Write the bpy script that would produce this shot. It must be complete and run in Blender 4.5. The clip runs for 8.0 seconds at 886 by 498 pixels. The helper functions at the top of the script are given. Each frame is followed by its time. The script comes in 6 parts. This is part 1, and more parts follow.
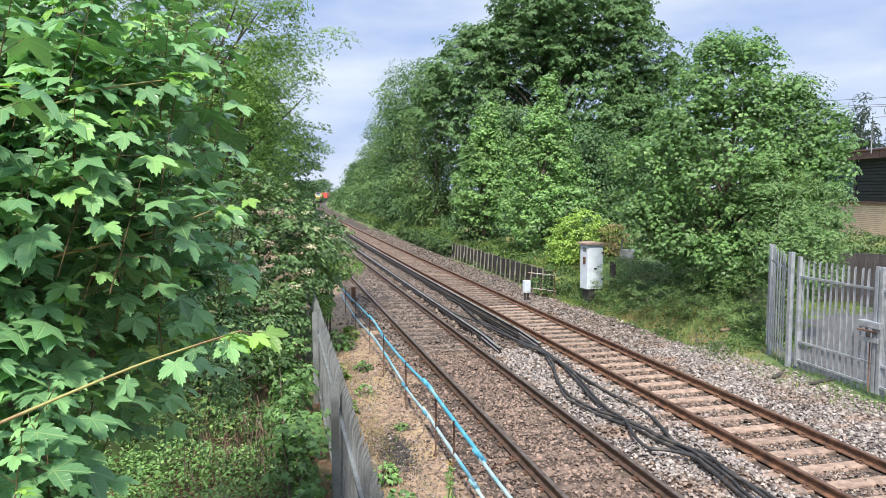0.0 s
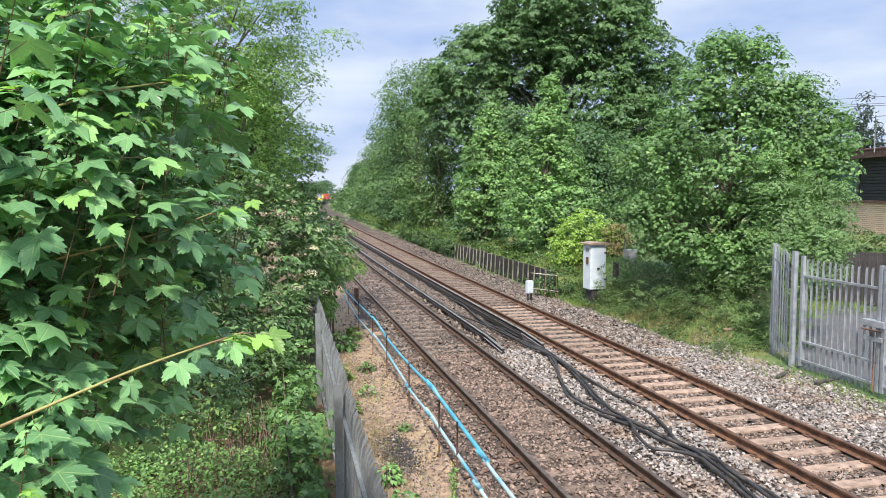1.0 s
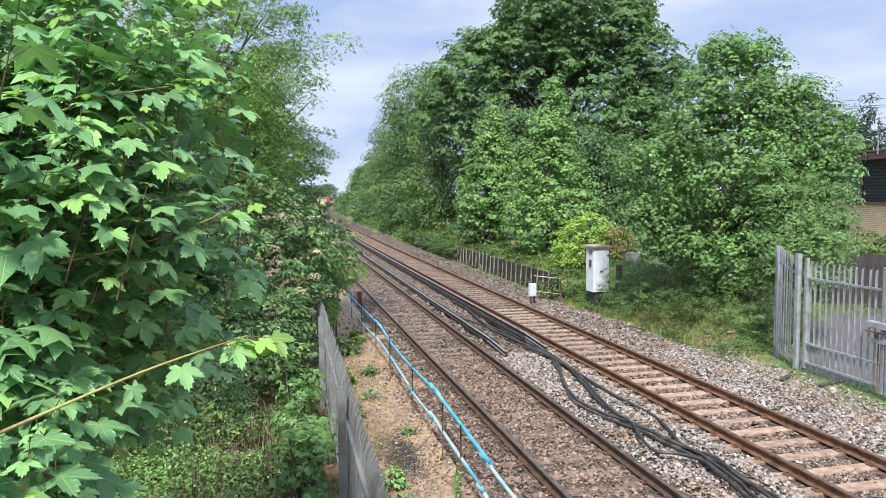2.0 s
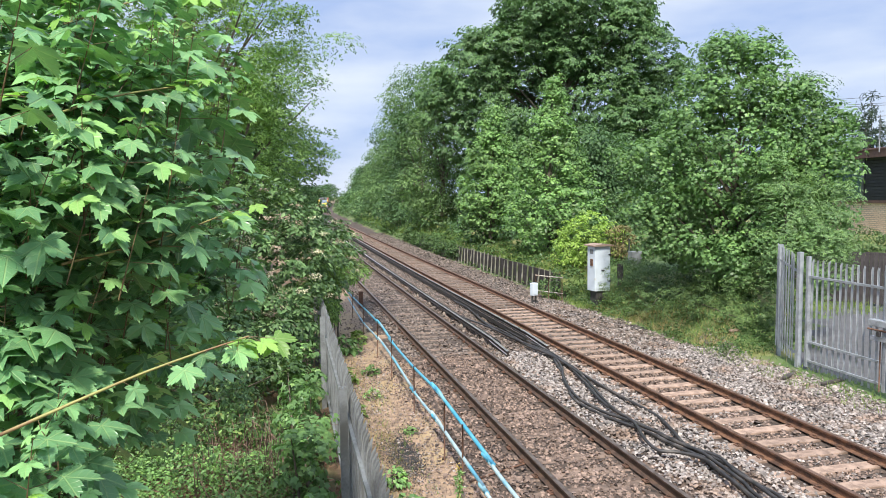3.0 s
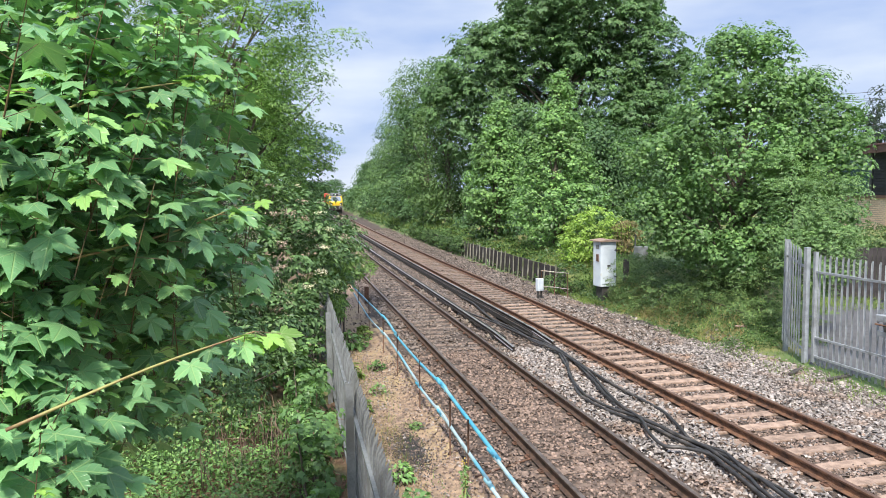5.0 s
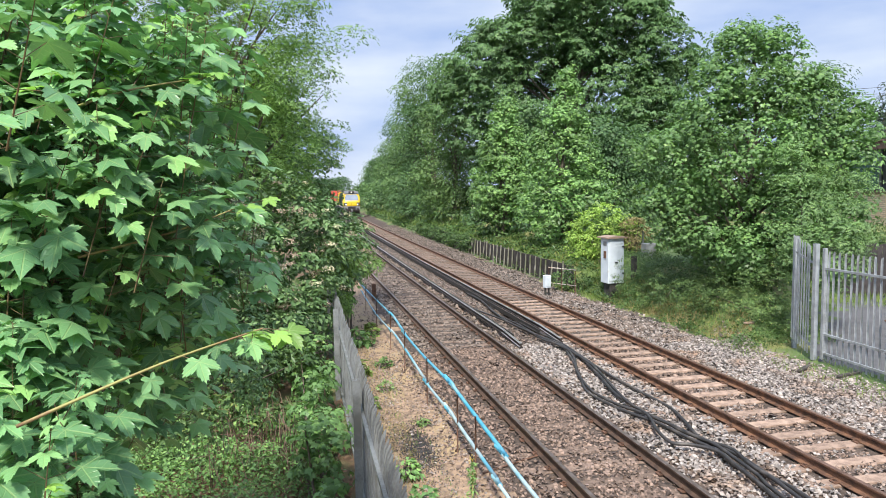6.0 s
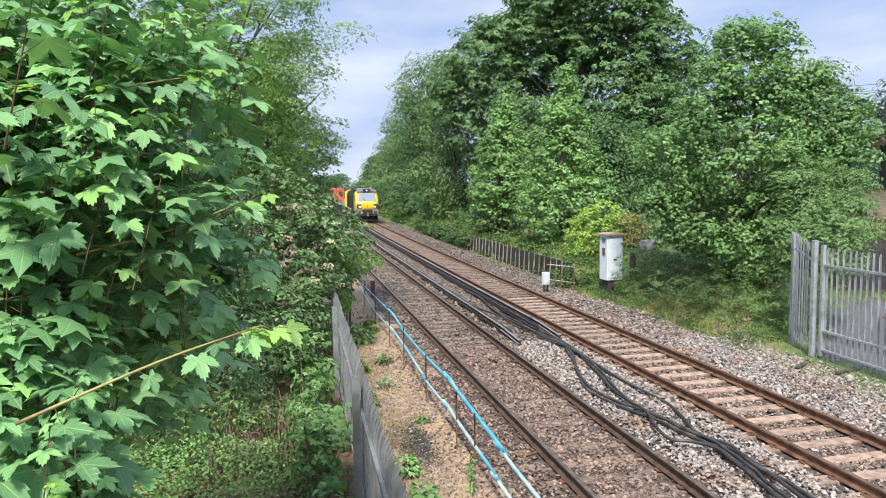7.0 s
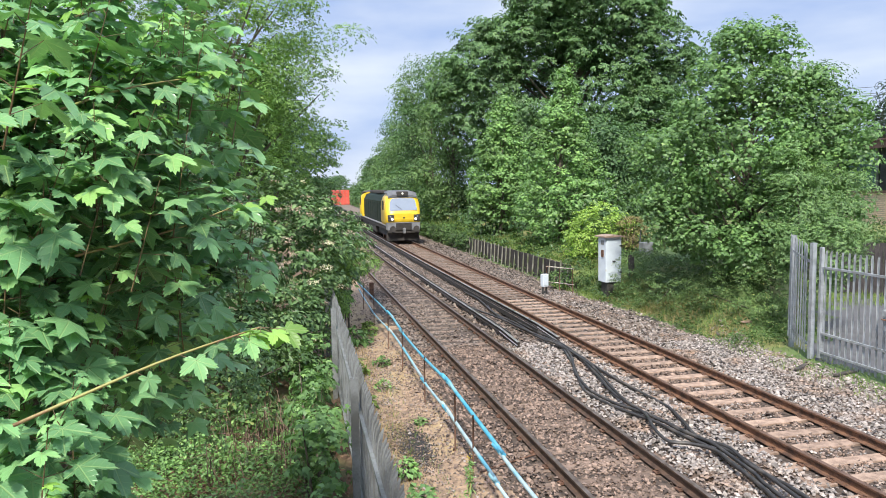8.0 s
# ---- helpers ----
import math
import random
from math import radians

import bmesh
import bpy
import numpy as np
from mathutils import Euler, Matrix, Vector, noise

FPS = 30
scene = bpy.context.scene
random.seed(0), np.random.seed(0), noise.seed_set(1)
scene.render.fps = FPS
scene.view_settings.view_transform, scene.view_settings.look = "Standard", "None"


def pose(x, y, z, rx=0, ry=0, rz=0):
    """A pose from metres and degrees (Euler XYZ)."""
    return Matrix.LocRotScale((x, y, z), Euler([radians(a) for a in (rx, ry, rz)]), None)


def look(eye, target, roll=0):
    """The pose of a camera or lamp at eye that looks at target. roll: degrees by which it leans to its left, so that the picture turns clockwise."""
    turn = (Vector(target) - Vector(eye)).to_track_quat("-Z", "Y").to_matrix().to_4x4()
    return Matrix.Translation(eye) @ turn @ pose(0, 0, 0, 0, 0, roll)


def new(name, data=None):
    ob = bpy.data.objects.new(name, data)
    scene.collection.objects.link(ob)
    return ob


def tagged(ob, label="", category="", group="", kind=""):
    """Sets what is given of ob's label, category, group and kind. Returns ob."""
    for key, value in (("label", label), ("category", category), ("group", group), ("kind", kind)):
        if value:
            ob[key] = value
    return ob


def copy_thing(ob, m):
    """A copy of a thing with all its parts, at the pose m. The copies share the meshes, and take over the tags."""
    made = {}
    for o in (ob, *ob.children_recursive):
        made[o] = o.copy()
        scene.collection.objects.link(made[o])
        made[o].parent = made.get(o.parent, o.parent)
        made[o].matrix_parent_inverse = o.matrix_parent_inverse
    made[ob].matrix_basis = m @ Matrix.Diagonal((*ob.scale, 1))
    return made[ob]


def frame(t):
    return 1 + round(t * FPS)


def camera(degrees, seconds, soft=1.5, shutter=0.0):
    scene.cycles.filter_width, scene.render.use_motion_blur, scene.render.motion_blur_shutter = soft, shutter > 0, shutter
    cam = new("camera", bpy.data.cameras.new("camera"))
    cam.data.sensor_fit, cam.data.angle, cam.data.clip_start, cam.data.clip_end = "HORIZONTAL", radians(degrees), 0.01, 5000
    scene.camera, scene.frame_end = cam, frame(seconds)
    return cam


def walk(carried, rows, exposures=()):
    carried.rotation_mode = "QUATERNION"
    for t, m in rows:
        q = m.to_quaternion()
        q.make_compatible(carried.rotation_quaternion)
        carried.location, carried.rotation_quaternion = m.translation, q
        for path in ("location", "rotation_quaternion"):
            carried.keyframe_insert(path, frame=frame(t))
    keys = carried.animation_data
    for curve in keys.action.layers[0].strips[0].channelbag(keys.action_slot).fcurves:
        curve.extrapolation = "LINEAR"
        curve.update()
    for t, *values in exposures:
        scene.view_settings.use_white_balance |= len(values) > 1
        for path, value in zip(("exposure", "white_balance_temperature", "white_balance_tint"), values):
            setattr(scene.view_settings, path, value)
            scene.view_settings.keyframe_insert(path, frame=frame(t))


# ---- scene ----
EYE = Vector((0.0, 0.0, 4.10))
cam = camera(64.25, 8.0, soft=0.55)


def aim(yaw, pitch, lean):
    """Camera pose: degrees to the right of the line, upwards, and the lean."""
    a, b = radians(yaw), radians(pitch)
    way = Vector((math.sin(a) * math.cos(b), math.cos(a) * math.cos(b), math.sin(b)))
    return look(EYE, EYE + way, -lean)


walk(cam, [(t, aim(a, b, c)) for t, a, b, c in (
    (0.0, 14.023, -4.661, 0.151),
    (0.5, 13.863, -4.673, 0.353),
    (1.0, 13.804, -4.602, 0.386),
    (1.5, 13.678, -4.423, 0.428),
    (1.7, 13.630, -4.370, 0.480),
    (2.8, 13.500, -4.350, 0.790),
    (3.0, 13.474, -4.370, 0.790),
    (3.5, 13.452, -4.309, 0.703),
    (4.0, 13.385, -4.323, 0.682),
    (4.5, 13.300, -4.666, 0.777),
    (4.7, 13.225, -4.690, 0.800),
    (5.8, 12.440, -4.950, 0.945),
    (6.0, 12.425, -4.976, 0.963),
    (6.5, 12.483, -5.097, 0.998),
    (7.0, 12.515, -5.215, 1.021),
    (7.5, 12.491, -5.096, 1.017),
    (8.0, 12.613, -5.072, 0.926),
)])

# ---- light: bright overcast sky with a veiled sun ----
SUN_EL, SUN_AZ = 50.0, 203.0     # degrees above the horizon; clockwise from +y
world = bpy.data.worlds.new("overcast_sky")
scene.world = world
world.use_nodes = True
wn, wl = world.node_tree.nodes, world.node_tree.links
wn.clear()
sky = wn.new("ShaderNodeTexSky")
sky.sky_type, sky.sun_disc = "NISHITA", False
sky.sun_elevation, sky.sun_rotation = radians(SUN_EL), radians(SUN_AZ)
sky.dust_density = 1.0
coord = wn.new("ShaderNodeTexCoord")
stretch = wn.new("ShaderNodeMapping")
stretch.inputs["Scale"].default_value = (1.6, 1.6, 6.0)
wl.new(coord.outputs["Generated"], stretch.inputs["Vector"])
puffs = wn.new("ShaderNodeTexNoise")
puffs.inputs["Scale"].default_value, puffs.inputs["Detail"].default_value = 1.7, 6.0
puffs.inputs["Roughness"].default_value = 0.5
wl.new(stretch.outputs["Vector"], puffs.inputs["Vector"])
veil = wn.new("ShaderNodeValToRGB")
veil.color_ramp.elements[0].position, veil.color_ramp.elements[0].color = 0.36, (4.7, 6.1, 9.5, 1)
veil.color_ramp.elements[1].position, veil.color_ramp.elements[1].color = 0.64, (8.8, 9.6, 11.0, 1)
wl.new(puffs.outputs["Fac"], veil.inputs["Fac"])
sky_mix = wn.new("ShaderNodeMix")
sky_mix.data_type = "RGBA"
sky_mix.inputs["Factor"].default_value = 0.86
wl.new(sky.outputs["Color"], sky_mix.inputs["A"])
wl.new(veil.outputs["Color"], sky_mix.inputs["B"])
# an overcast sky is brightest overhead
rise = wn.new("ShaderNodeSeparateXYZ")
wl.new(coord.outputs["Generated"], rise.inputs[0])
lift = wn.new("ShaderNodeMapRange")
lift.inputs["From Min"].default_value, lift.inputs["From Max"].default_value = 0.25, 0.95
lift.inputs["To Min"].default_value, lift.inputs["To Max"].default_value = 1.0, 1.8
wl.new(rise.outputs["Z"], lift.inputs["Value"])
zenith = wn.new("ShaderNodeVectorMath")
zenith.operation = "SCALE"
wl.new(sky_mix.outputs["Result"], zenith.inputs[0])
wl.new(lift.outputs[0], zenith.inputs["Scale"])
back = wn.new("ShaderNodeBackground")
back.inputs["Strength"].default_value = 0.074
wl.new(zenith.outputs[0], back.inputs["Color"])
wout = wn.new("ShaderNodeOutputWorld")
wl.new(back.outputs["Background"], wout.inputs["Surface"])

sun = new("sun", bpy.data.lights.new("sun", "SUN"))
sun.data.energy, sun.data.angle, sun.data.color = 5.0, radians(8), (1.0, 0.94, 0.83)
az, el = radians(SUN_AZ), radians(SUN_EL)
sun.matrix_basis = look(Vector((math.sin(az) * math.cos(el), math.cos(az) * math.cos(el), math.sin(el))) * 100, (0, 0, 0))
scene.view_settings.exposure = 0.48

# ---- the plan: rail tops lie at z = 0, the line runs along +y and bends to the right ----
RAIL_X = (3.817, 5.322, 7.535, 9.040)
NEAR_TRACK, FAR_TRACK = 4.5695, 8.2875
BEND2, BEND3 = 2.02e-4, 1.0e-6
SLEEPER_STEP = 0.61


def bend(y):
    """Sideways shift of the line at y."""
    c = min(max(y, -60.0), 330.0)
    s = BEND2 * c * c / 2 + BEND3 * c ** 3 / 6
    return s + (y - c) * (BEND2 * c + BEND3 * c * c / 2)


def heading(y):
    return math.degrees(math.atan((bend(y + 0.5) - bend(y - 0.5))))


# ---- materials ----
def material(name, colour, rough=0.8, metal=0.0, dark=None, scale=8.0, fine=60.0, bump=0.25, spread=0.0, stain=None, stain_scale=1.2, stain_at=0.6, sheen=0.5, by_piece=False):
    """A surface with two scales of variation: dark is the tone in its grain, stain a second tone in patches, spread the change from piece to piece."""
    m = bpy.data.materials.new(name)
    m.use_nodes = True
    n, l = m.node_tree.nodes, m.node_tree.links
    b = n["Principled BSDF"]
    place = n.new("ShaderNodeNewGeometry") if not by_piece else n.new("ShaderNodeTexCoord")
    where = place.outputs["Position"] if not by_piece else place.outputs["Object"]
    g = n.new("ShaderNodeTexNoise")
    g.inputs["Scale"].default_value, g.inputs["Detail"].default_value = scale, 8.0
    l.new(where, g.inputs["Vector"])
    f = n.new("ShaderNodeTexNoise")
    f.inputs["Scale"].default_value, f.inputs["Detail"].default_value = fine, 4.0
    l.new(where, f.inputs["Vector"])
    dark = dark or tuple(c * 0.6 for c in colour)
    mix = n.new("ShaderNodeMix")
    mix.data_type = "RGBA"
    mix.inputs["A"].default_value, mix.inputs["B"].default_value = (*dark, 1), (*colour, 1)
    ramp = n.new("ShaderNodeMapRange")
    ramp.inputs["From Min"].default_value, ramp.inputs["From Max"].default_value = 0.34, 0.62
    add = n.new("ShaderNodeMath")
    add.operation = "MULTIPLY_ADD"
    l.new(f.outputs["Fac"], add.inputs[0])
    add.inputs[1].default_value = 0.45
    sub = n.new("ShaderNodeMath")
    sub.operation = "SUBTRACT"
    l.new(g.outputs["Fac"], sub.inputs[0])
    sub.inputs[1].default_value = 0.225
    l.new(sub.outputs[0], add.inputs[2])
    l.new(add.outputs[0], ramp.inputs["Value"])
    l.new(ramp.outputs[0], mix.inputs["Factor"])
    out = mix.outputs["Result"]
    if stain:
        p = n.new("ShaderNodeTexNoise")
        p.inputs["Scale"].default_value, p.inputs["Detail"].default_value = stain_scale, 6.0
        l.new(where, p.inputs["Vector"])
        r2 = n.new("ShaderNodeMapRange")
        r2.inputs["From Min"].default_value, r2.inputs["From Max"].default_value = stain_at - 0.08, stain_at + 0.08
        l.new(p.outputs["Fac"], r2.inputs["Value"])
        m2 = n.new("ShaderNodeMix")
        m2.data_type = "RGBA"
        m2.inputs["B"].default_value = (*stain, 1)
        l.new(out, m2.inputs["A"])
        l.new(r2.outputs[0], m2.inputs["Factor"])
        out = m2.outputs["Result"]
    if spread:
        if by_piece:
            info = n.new("ShaderNodeObjectInfo")
            rnd = info.outputs["Random"]
        else:
            info = n.new("ShaderNodeNewGeometry")
            rnd = info.outputs["Random Per Island"]
        r3 = n.new("ShaderNodeMapRange")
        r3.inputs["To Min"].default_value, r3.inputs["To Max"].default_value = 1 - spread, 1 + spread
        l.new(rnd, r3.inputs["Value"])
        hsv = n.new("ShaderNodeHueSaturation")
        l.new(out, hsv.inputs["Color"])
        l.new(r3.outputs[0], hsv.inputs["Value"])
        out = hsv.outputs["Color"]
    l.new(out, b.inputs["Base Color"])
    b.inputs["Metallic"].default_value = metal
    b.inputs["Specular IOR Level"].default_value = sheen
    rr = n.new("ShaderNodeMapRange")
    rr.inputs["To Min"].default_value, rr.inputs["To Max"].default_value = max(rough - 0.12, 0.02), min(rough + 0.1, 1.0)
    l.new(g.outputs["Fac"], rr.inputs["Value"])
    l.new(rr.outputs[0], b.inputs["Roughness"])
    if bump:
        bp = n.new("ShaderNodeBump")
        bp.inputs["Strength"].default_value, bp.inputs["Distance"].default_value = bump, 0.02
        l.new(add.outputs[0], bp.inputs["Height"])
        l.new(bp.outputs[0], b.inputs["Normal"])
    return m


def leaf_material(name, colour, young, gloss=0.45, through_light=0.35, pale=None, veined=False, by_piece=False):
    """Foliage: each leaf takes its own tone between colour and young, and lets light through."""
    m = bpy.data.materials.new(name)
    m.use_nodes = True
    n, l = m.node_tree.nodes, m.node_tree.links
    b = n["Principled BSDF"]
    geo = n.new("ShaderNodeNewGeometry")
    ramp = n.new("ShaderNodeValToRGB")
    e = ramp.color_ramp.elements
    e[0].position, e[0].color = 0.0, (*[c * 0.55 for c in colour], 1)
    e[1].position, e[1].color = 1.0, (*(pale or young), 1)
    for at, c in ((0.5, colour), (0.9, [a * 0.45 + b * 0.55 for a, b in zip(colour, young)]), (0.97, young)):
        k = e.new(at)
        k.color = (*c, 1)
    if by_piece:
        info = n.new("ShaderNodeObjectInfo")
        l.new(info.outputs["Random"], ramp.inputs["Fac"])
    else:
        l.new(geo.outputs["Random Per Island"], ramp.inputs["Fac"])
    tone = n.new("ShaderNodeTexNoise")
    tone.inputs["Scale"].default_value, tone.inputs["Detail"].default_value = 0.55, 3.0
    l.new(geo.outputs["Position"], tone.inputs["Vector"])
    mr = n.new("ShaderNodeMapRange")
    mr.inputs["From Min"].default_value, mr.inputs["From Max"].default_value = 0.3, 0.7
    mr.inputs["To Min"].default_value, mr.inputs["To Max"].default_value = 0.75, 1.3
    l.new(tone.outputs["Fac"], mr.inputs["Value"])
    hsv = n.new("ShaderNodeHueSaturation")
    l.new(ramp.outputs["Color"], hsv.inputs["Color"])
    l.new(mr.outputs[0], hsv.inputs["Value"])
    hsv.inputs["Saturation"].default_value = 0.95
    hsv.inputs["Hue"].default_value = 0.491
    if veined:
        veins(n, l, hsv, b)
    else:
        l.new(hsv.outputs["Color"], b.inputs["Base Color"])
    b.inputs["Roughness"].default_value = gloss
    b.inputs["Specular IOR Level"].default_value = 0.32
    tr = n.new("ShaderNodeBsdfTranslucent")
    warm = n.new("ShaderNodeMix")
    warm.data_type, warm.blend_type = "RGBA", "MULTIPLY"
    warm.inputs["Factor"].default_value = 1.0
    warm.inputs["B"].default_value = (1.35, 1.5, 0.75, 1)
    l.new(hsv.outputs["Color"], warm.inputs["A"])
    l.new(warm.outputs["Result"], tr.inputs["Color"])
    mx = n.new("ShaderNodeMixShader")
    mx.inputs[0].default_value = through_light
    l.new(b.outputs[0], mx.inputs[1])
    l.new(tr.outputs[0], mx.inputs[2])
    l.new(mx.outputs[0], n["Material Output"].inputs["Surface"])
    return m


def veins(n, l, tone, b):
    """Pale veins that run from the stalk to the five lobes, raised a little, and a fine blotch between them."""
    def math_node(op, x, y=None):
        m = n.new("ShaderNodeMath")
        m.operation = op
        for k, v in enumerate((x, y)):
            if v is None:
                continue
            if isinstance(v, (int, float)):
                m.inputs[k].default_value = v
            else:
                l.new(v, m.inputs[k])
        return m.outputs[0]

    uv = n.new("ShaderNodeUVMap")
    sep = n.new("ShaderNodeSeparateXYZ")
    l.new(uv.outputs[0], sep.inputs[0])
    ang = math_node("ABSOLUTE", math_node("ARCTAN2", sep.outputs["Y"], sep.outputs["X"]))
    rad = math_node("SQRT", math_node("ADD", math_node("POWER", sep.outputs["X"], 2.0), math_node("POWER", sep.outputs["Y"], 2.0)))
    near = math_node("MINIMUM", math_node("MINIMUM", ang, math_node("ABSOLUTE", math_node("SUBTRACT", ang, radians(62)))), math_node("ABSOLUTE", math_node("SUBTRACT", ang, radians(125))))
    off = math_node("MULTIPLY", near, rad)
    side = math_node("ABSOLUTE", math_node("SUBTRACT", math_node("FRACT", math_node("MULTIPLY", math_node("SUBTRACT", rad, math_node("MULTIPLY", off, 0.9)), 9.0)), 0.5))
    mr = n.new("ShaderNodeMapRange")
    mr.inputs["From Min"].default_value, mr.inputs["From Max"].default_value = 0.006, 0.016
    mr.inputs["To Min"].default_value, mr.inputs["To Max"].default_value = 1.0, 0.0
    l.new(off, mr.inputs["Value"])
    m2 = n.new("ShaderNodeMapRange")
    m2.inputs["From Min"].default_value, m2.inputs["From Max"].default_value = 0.0, 0.10
    m2.inputs["To Min"].default_value, m2.inputs["To Max"].default_value = 0.45, 0.0
    l.new(side, m2.inputs["Value"])
    line = math_node("MAXIMUM", mr.outputs[0], m2.outputs[0])
    mix = n.new("ShaderNodeMix")
    mix.data_type = "RGBA"
    mix.inputs["B"].default_value = (0.36, 0.50, 0.20, 1)
    l.new(math_node("MULTIPLY", line, 0.45), mix.inputs["Factor"])
    l.new(tone.outputs["Color"], mix.inputs["A"])
    l.new(mix.outputs["Result"], b.inputs["Base Color"])
    bp = n.new("ShaderNodeBump")
    bp.inputs["Strength"].default_value, bp.inputs["Distance"].default_value = 0.5, 0.004
    bp.invert = True
    l.new(line, bp.inputs["Height"])
    l.new(bp.outputs[0], b.inputs["Normal"])


def glow(name, colour, power):
    m = bpy.data.materials.new(name)
    m.use_nodes = True
    b = m.node_tree.nodes["Principled BSDF"]
    b.inputs["Base Color"].default_value = (*colour, 1)
    b.inputs["Emission Color"].default_value = (*colour, 1)
    b.inputs["Emission Strength"].default_value = power
    return m


# shade in the gaps between stones is put into the dark bed colours
BALLAST = material("ballast_bed", (0.085, 0.072, 0.064), 0.95, dark=(0.03, 0.026, 0.023), scale=9, fine=45, bump=0.8, stain=(0.11, 0.076, 0.058), stain_scale=0.5, stain_at=0.52)
BALLAST_RUST = material("rusty_ballast_bed", (0.10, 0.072, 0.056), 0.95, dark=(0.025, 0.018, 0.014), scale=9, fine=45, bump=0.8)
CESS = material("sandy_path", (0.36, 0.25, 0.165), 0.95, dark=(0.17, 0.12, 0.085), scale=7, fine=50, bump=0.8, stain=(0.34, 0.25, 0.14), stain_scale=0.9, stain_at=0.56)
SOIL = material("brown_soil", (0.2, 0.12, 0.075), 0.95, dark=(0.08, 0.055, 0.035), scale=3, fine=40, bump=0.7, stain=(0.1, 0.13, 0.045), stain_scale=0.6, stain_at=0.55)
GRASSLAND = material("rough_grassland", (0.10, 0.15, 0.045), 0.95, dark=(0.06, 0.1, 0.03), scale=2, fine=30, bump=0.6, stain=(0.24, 0.23, 0.09), stain_scale=0.35, stain_at=0.6)
TARMAC = material("worn_tarmac", (0.105, 0.105, 0.112), 0.9, dark=(0.07, 0.07, 0.075), scale=3, fine=90, bump=0.3)
STONE = material("pale_ballast_stone", (0.325, 0.29, 0.27), 0.85, dark=(0.17, 0.145, 0.13), scale=14, fine=80, bump=0.35, spread=0.5, stain=(0.22, 0.15, 0.11), stain_scale=1.1, stain_at=0.6)
STONE_DULL = material("sooty_ballast_stone", (0.20, 0.163, 0.14), 0.88, dark=(0.10, 0.078, 0.066), scale=14, fine=80, bump=0.35, spread=0.55)
STONE_RUST = material("rust_stained_ballast_stone", (0.245, 0.175, 0.14), 0.85, dark=(0.115, 0.08, 0.062), scale=14, fine=80, bump=0.35, spread=0.6)
RAIL_RUST = material("rusty_rail_steel", (0.20, 0.102, 0.06), 0.75, 0.25, dark=(0.075, 0.042, 0.03), scale=7, fine=70, bump=0.2)
RAIL_DARK = material("oily_rail_steel", (0.12, 0.074, 0.053), 0.7, 0.3, dark=(0.055, 0.036, 0.028), scale=7, fine=70, bump=0.2)
RAIL_TOP = material("polished_rail_head", (0.22, 0.18, 0.158), 0.42, 0.6, dark=(0.12, 0.085, 0.068), scale=5, fine=60, bump=0.04)
RAIL_TOP_DULL = material("rust_filmed_rail_head", (0.22, 0.135, 0.10), 0.5, 0.5, dark=(0.13, 0.075, 0.05), scale=5, fine=60, bump=0.06)
SLEEPER = material("weathered_sleeper", (0.36, 0.255, 0.195), 0.9, dark=(0.19, 0.13, 0.098), scale=6, fine=50, bump=0.35, spread=0.14, by_piece=True, stain=(0.14, 0.095, 0.07), stain_scale=2.0, stain_at=0.64)
SLEEPER_DIRTY = material("dusty_sleeper", (0.22, 0.155, 0.12), 0.92, dark=(0.11, 0.078, 0.06), scale=6, fine=50, bump=0.35, spread=0.25, by_piece=True)
CONDUCTOR = material("grimy_conductor_rail", (0.07, 0.055, 0.05), 0.6, 0.4, dark=(0.028, 0.024, 0.022), scale=4, fine=50, bump=0.12)
# polished bar top; its bright highlight is painted into the colour
BAR_HIGHLIGHT = material("polished_conductor_top_highlight", (0.55, 0.53, 0.51), 0.32, 0.75, dark=(0.38, 0.36, 0.345), scale=4, fine=50, bump=0.03)
POT = material("ceramic_insulator", (0.32, 0.27, 0.22), 0.5, dark=(0.14, 0.1, 0.08), scale=10, bump=0.1)
RUBBER = material("black_cable_rubber", (0.035, 0.033, 0.034), 0.55, dark=(0.018, 0.017, 0.017), scale=6, fine=60, bump=0.1, stain=(0.085, 0.075, 0.068), stain_scale=2.5, stain_at=0.6)
GALV = material("galvanised_steel", (0.45, 0.475, 0.51), 0.45, 0.45, dark=(0.31, 0.33, 0.355), scale=6, fine=35, bump=0.05, stain=(0.27, 0.28, 0.29), stain_scale=1.8, stain_at=0.64)
GALV_OLD = material("weathered_galvanised_steel", (0.27, 0.285, 0.29), 0.6, 0.4, dark=(0.17, 0.18, 0.185), scale=4, fine=35, bump=0.08, stain=(0.14, 0.145, 0.14), stain_scale=1.6, stain_at=0.6)
BLUE = material("blue_plastic_pipe", (0.095, 0.35, 0.49), 0.45, dark=(0.05, 0.28, 0.43), scale=5, fine=50, bump=0.04, stain=(0.22, 0.40, 0.48), stain_scale=1.8, stain_at=0.6)
BLUE_PALE = material("sun_bleached_pipe", (0.36, 0.46, 0.50), 0.5, dark=(0.24, 0.34, 0.38), scale=5, fine=50, bump=0.05, stain=(0.12, 0.36, 0.5), stain_scale=1.4, stain_at=0.55)
RUSTY = material("rusted_iron", (0.17, 0.09, 0.06), 0.85, 0.2, dark=(0.08, 0.045, 0.03), scale=12, fine=80, bump=0.3)
WHITE = material("white_painted_steel", (0.60, 0.66, 0.73), 0.45, dark=(0.52, 0.58, 0.65), scale=3, fine=40, bump=0.05, stain=(0.5, 0.48, 0.45), stain_scale=3.2, stain_at=0.72)
WORN_WHITE = material("flaking_white_paint", (0.58, 0.55, 0.5), 0.7, dark=(0.36, 0.3, 0.25), scale=9, fine=50, bump=0.15, stain=(0.2, 0.12, 0.08), stain_scale=4, stain_at=0.58)
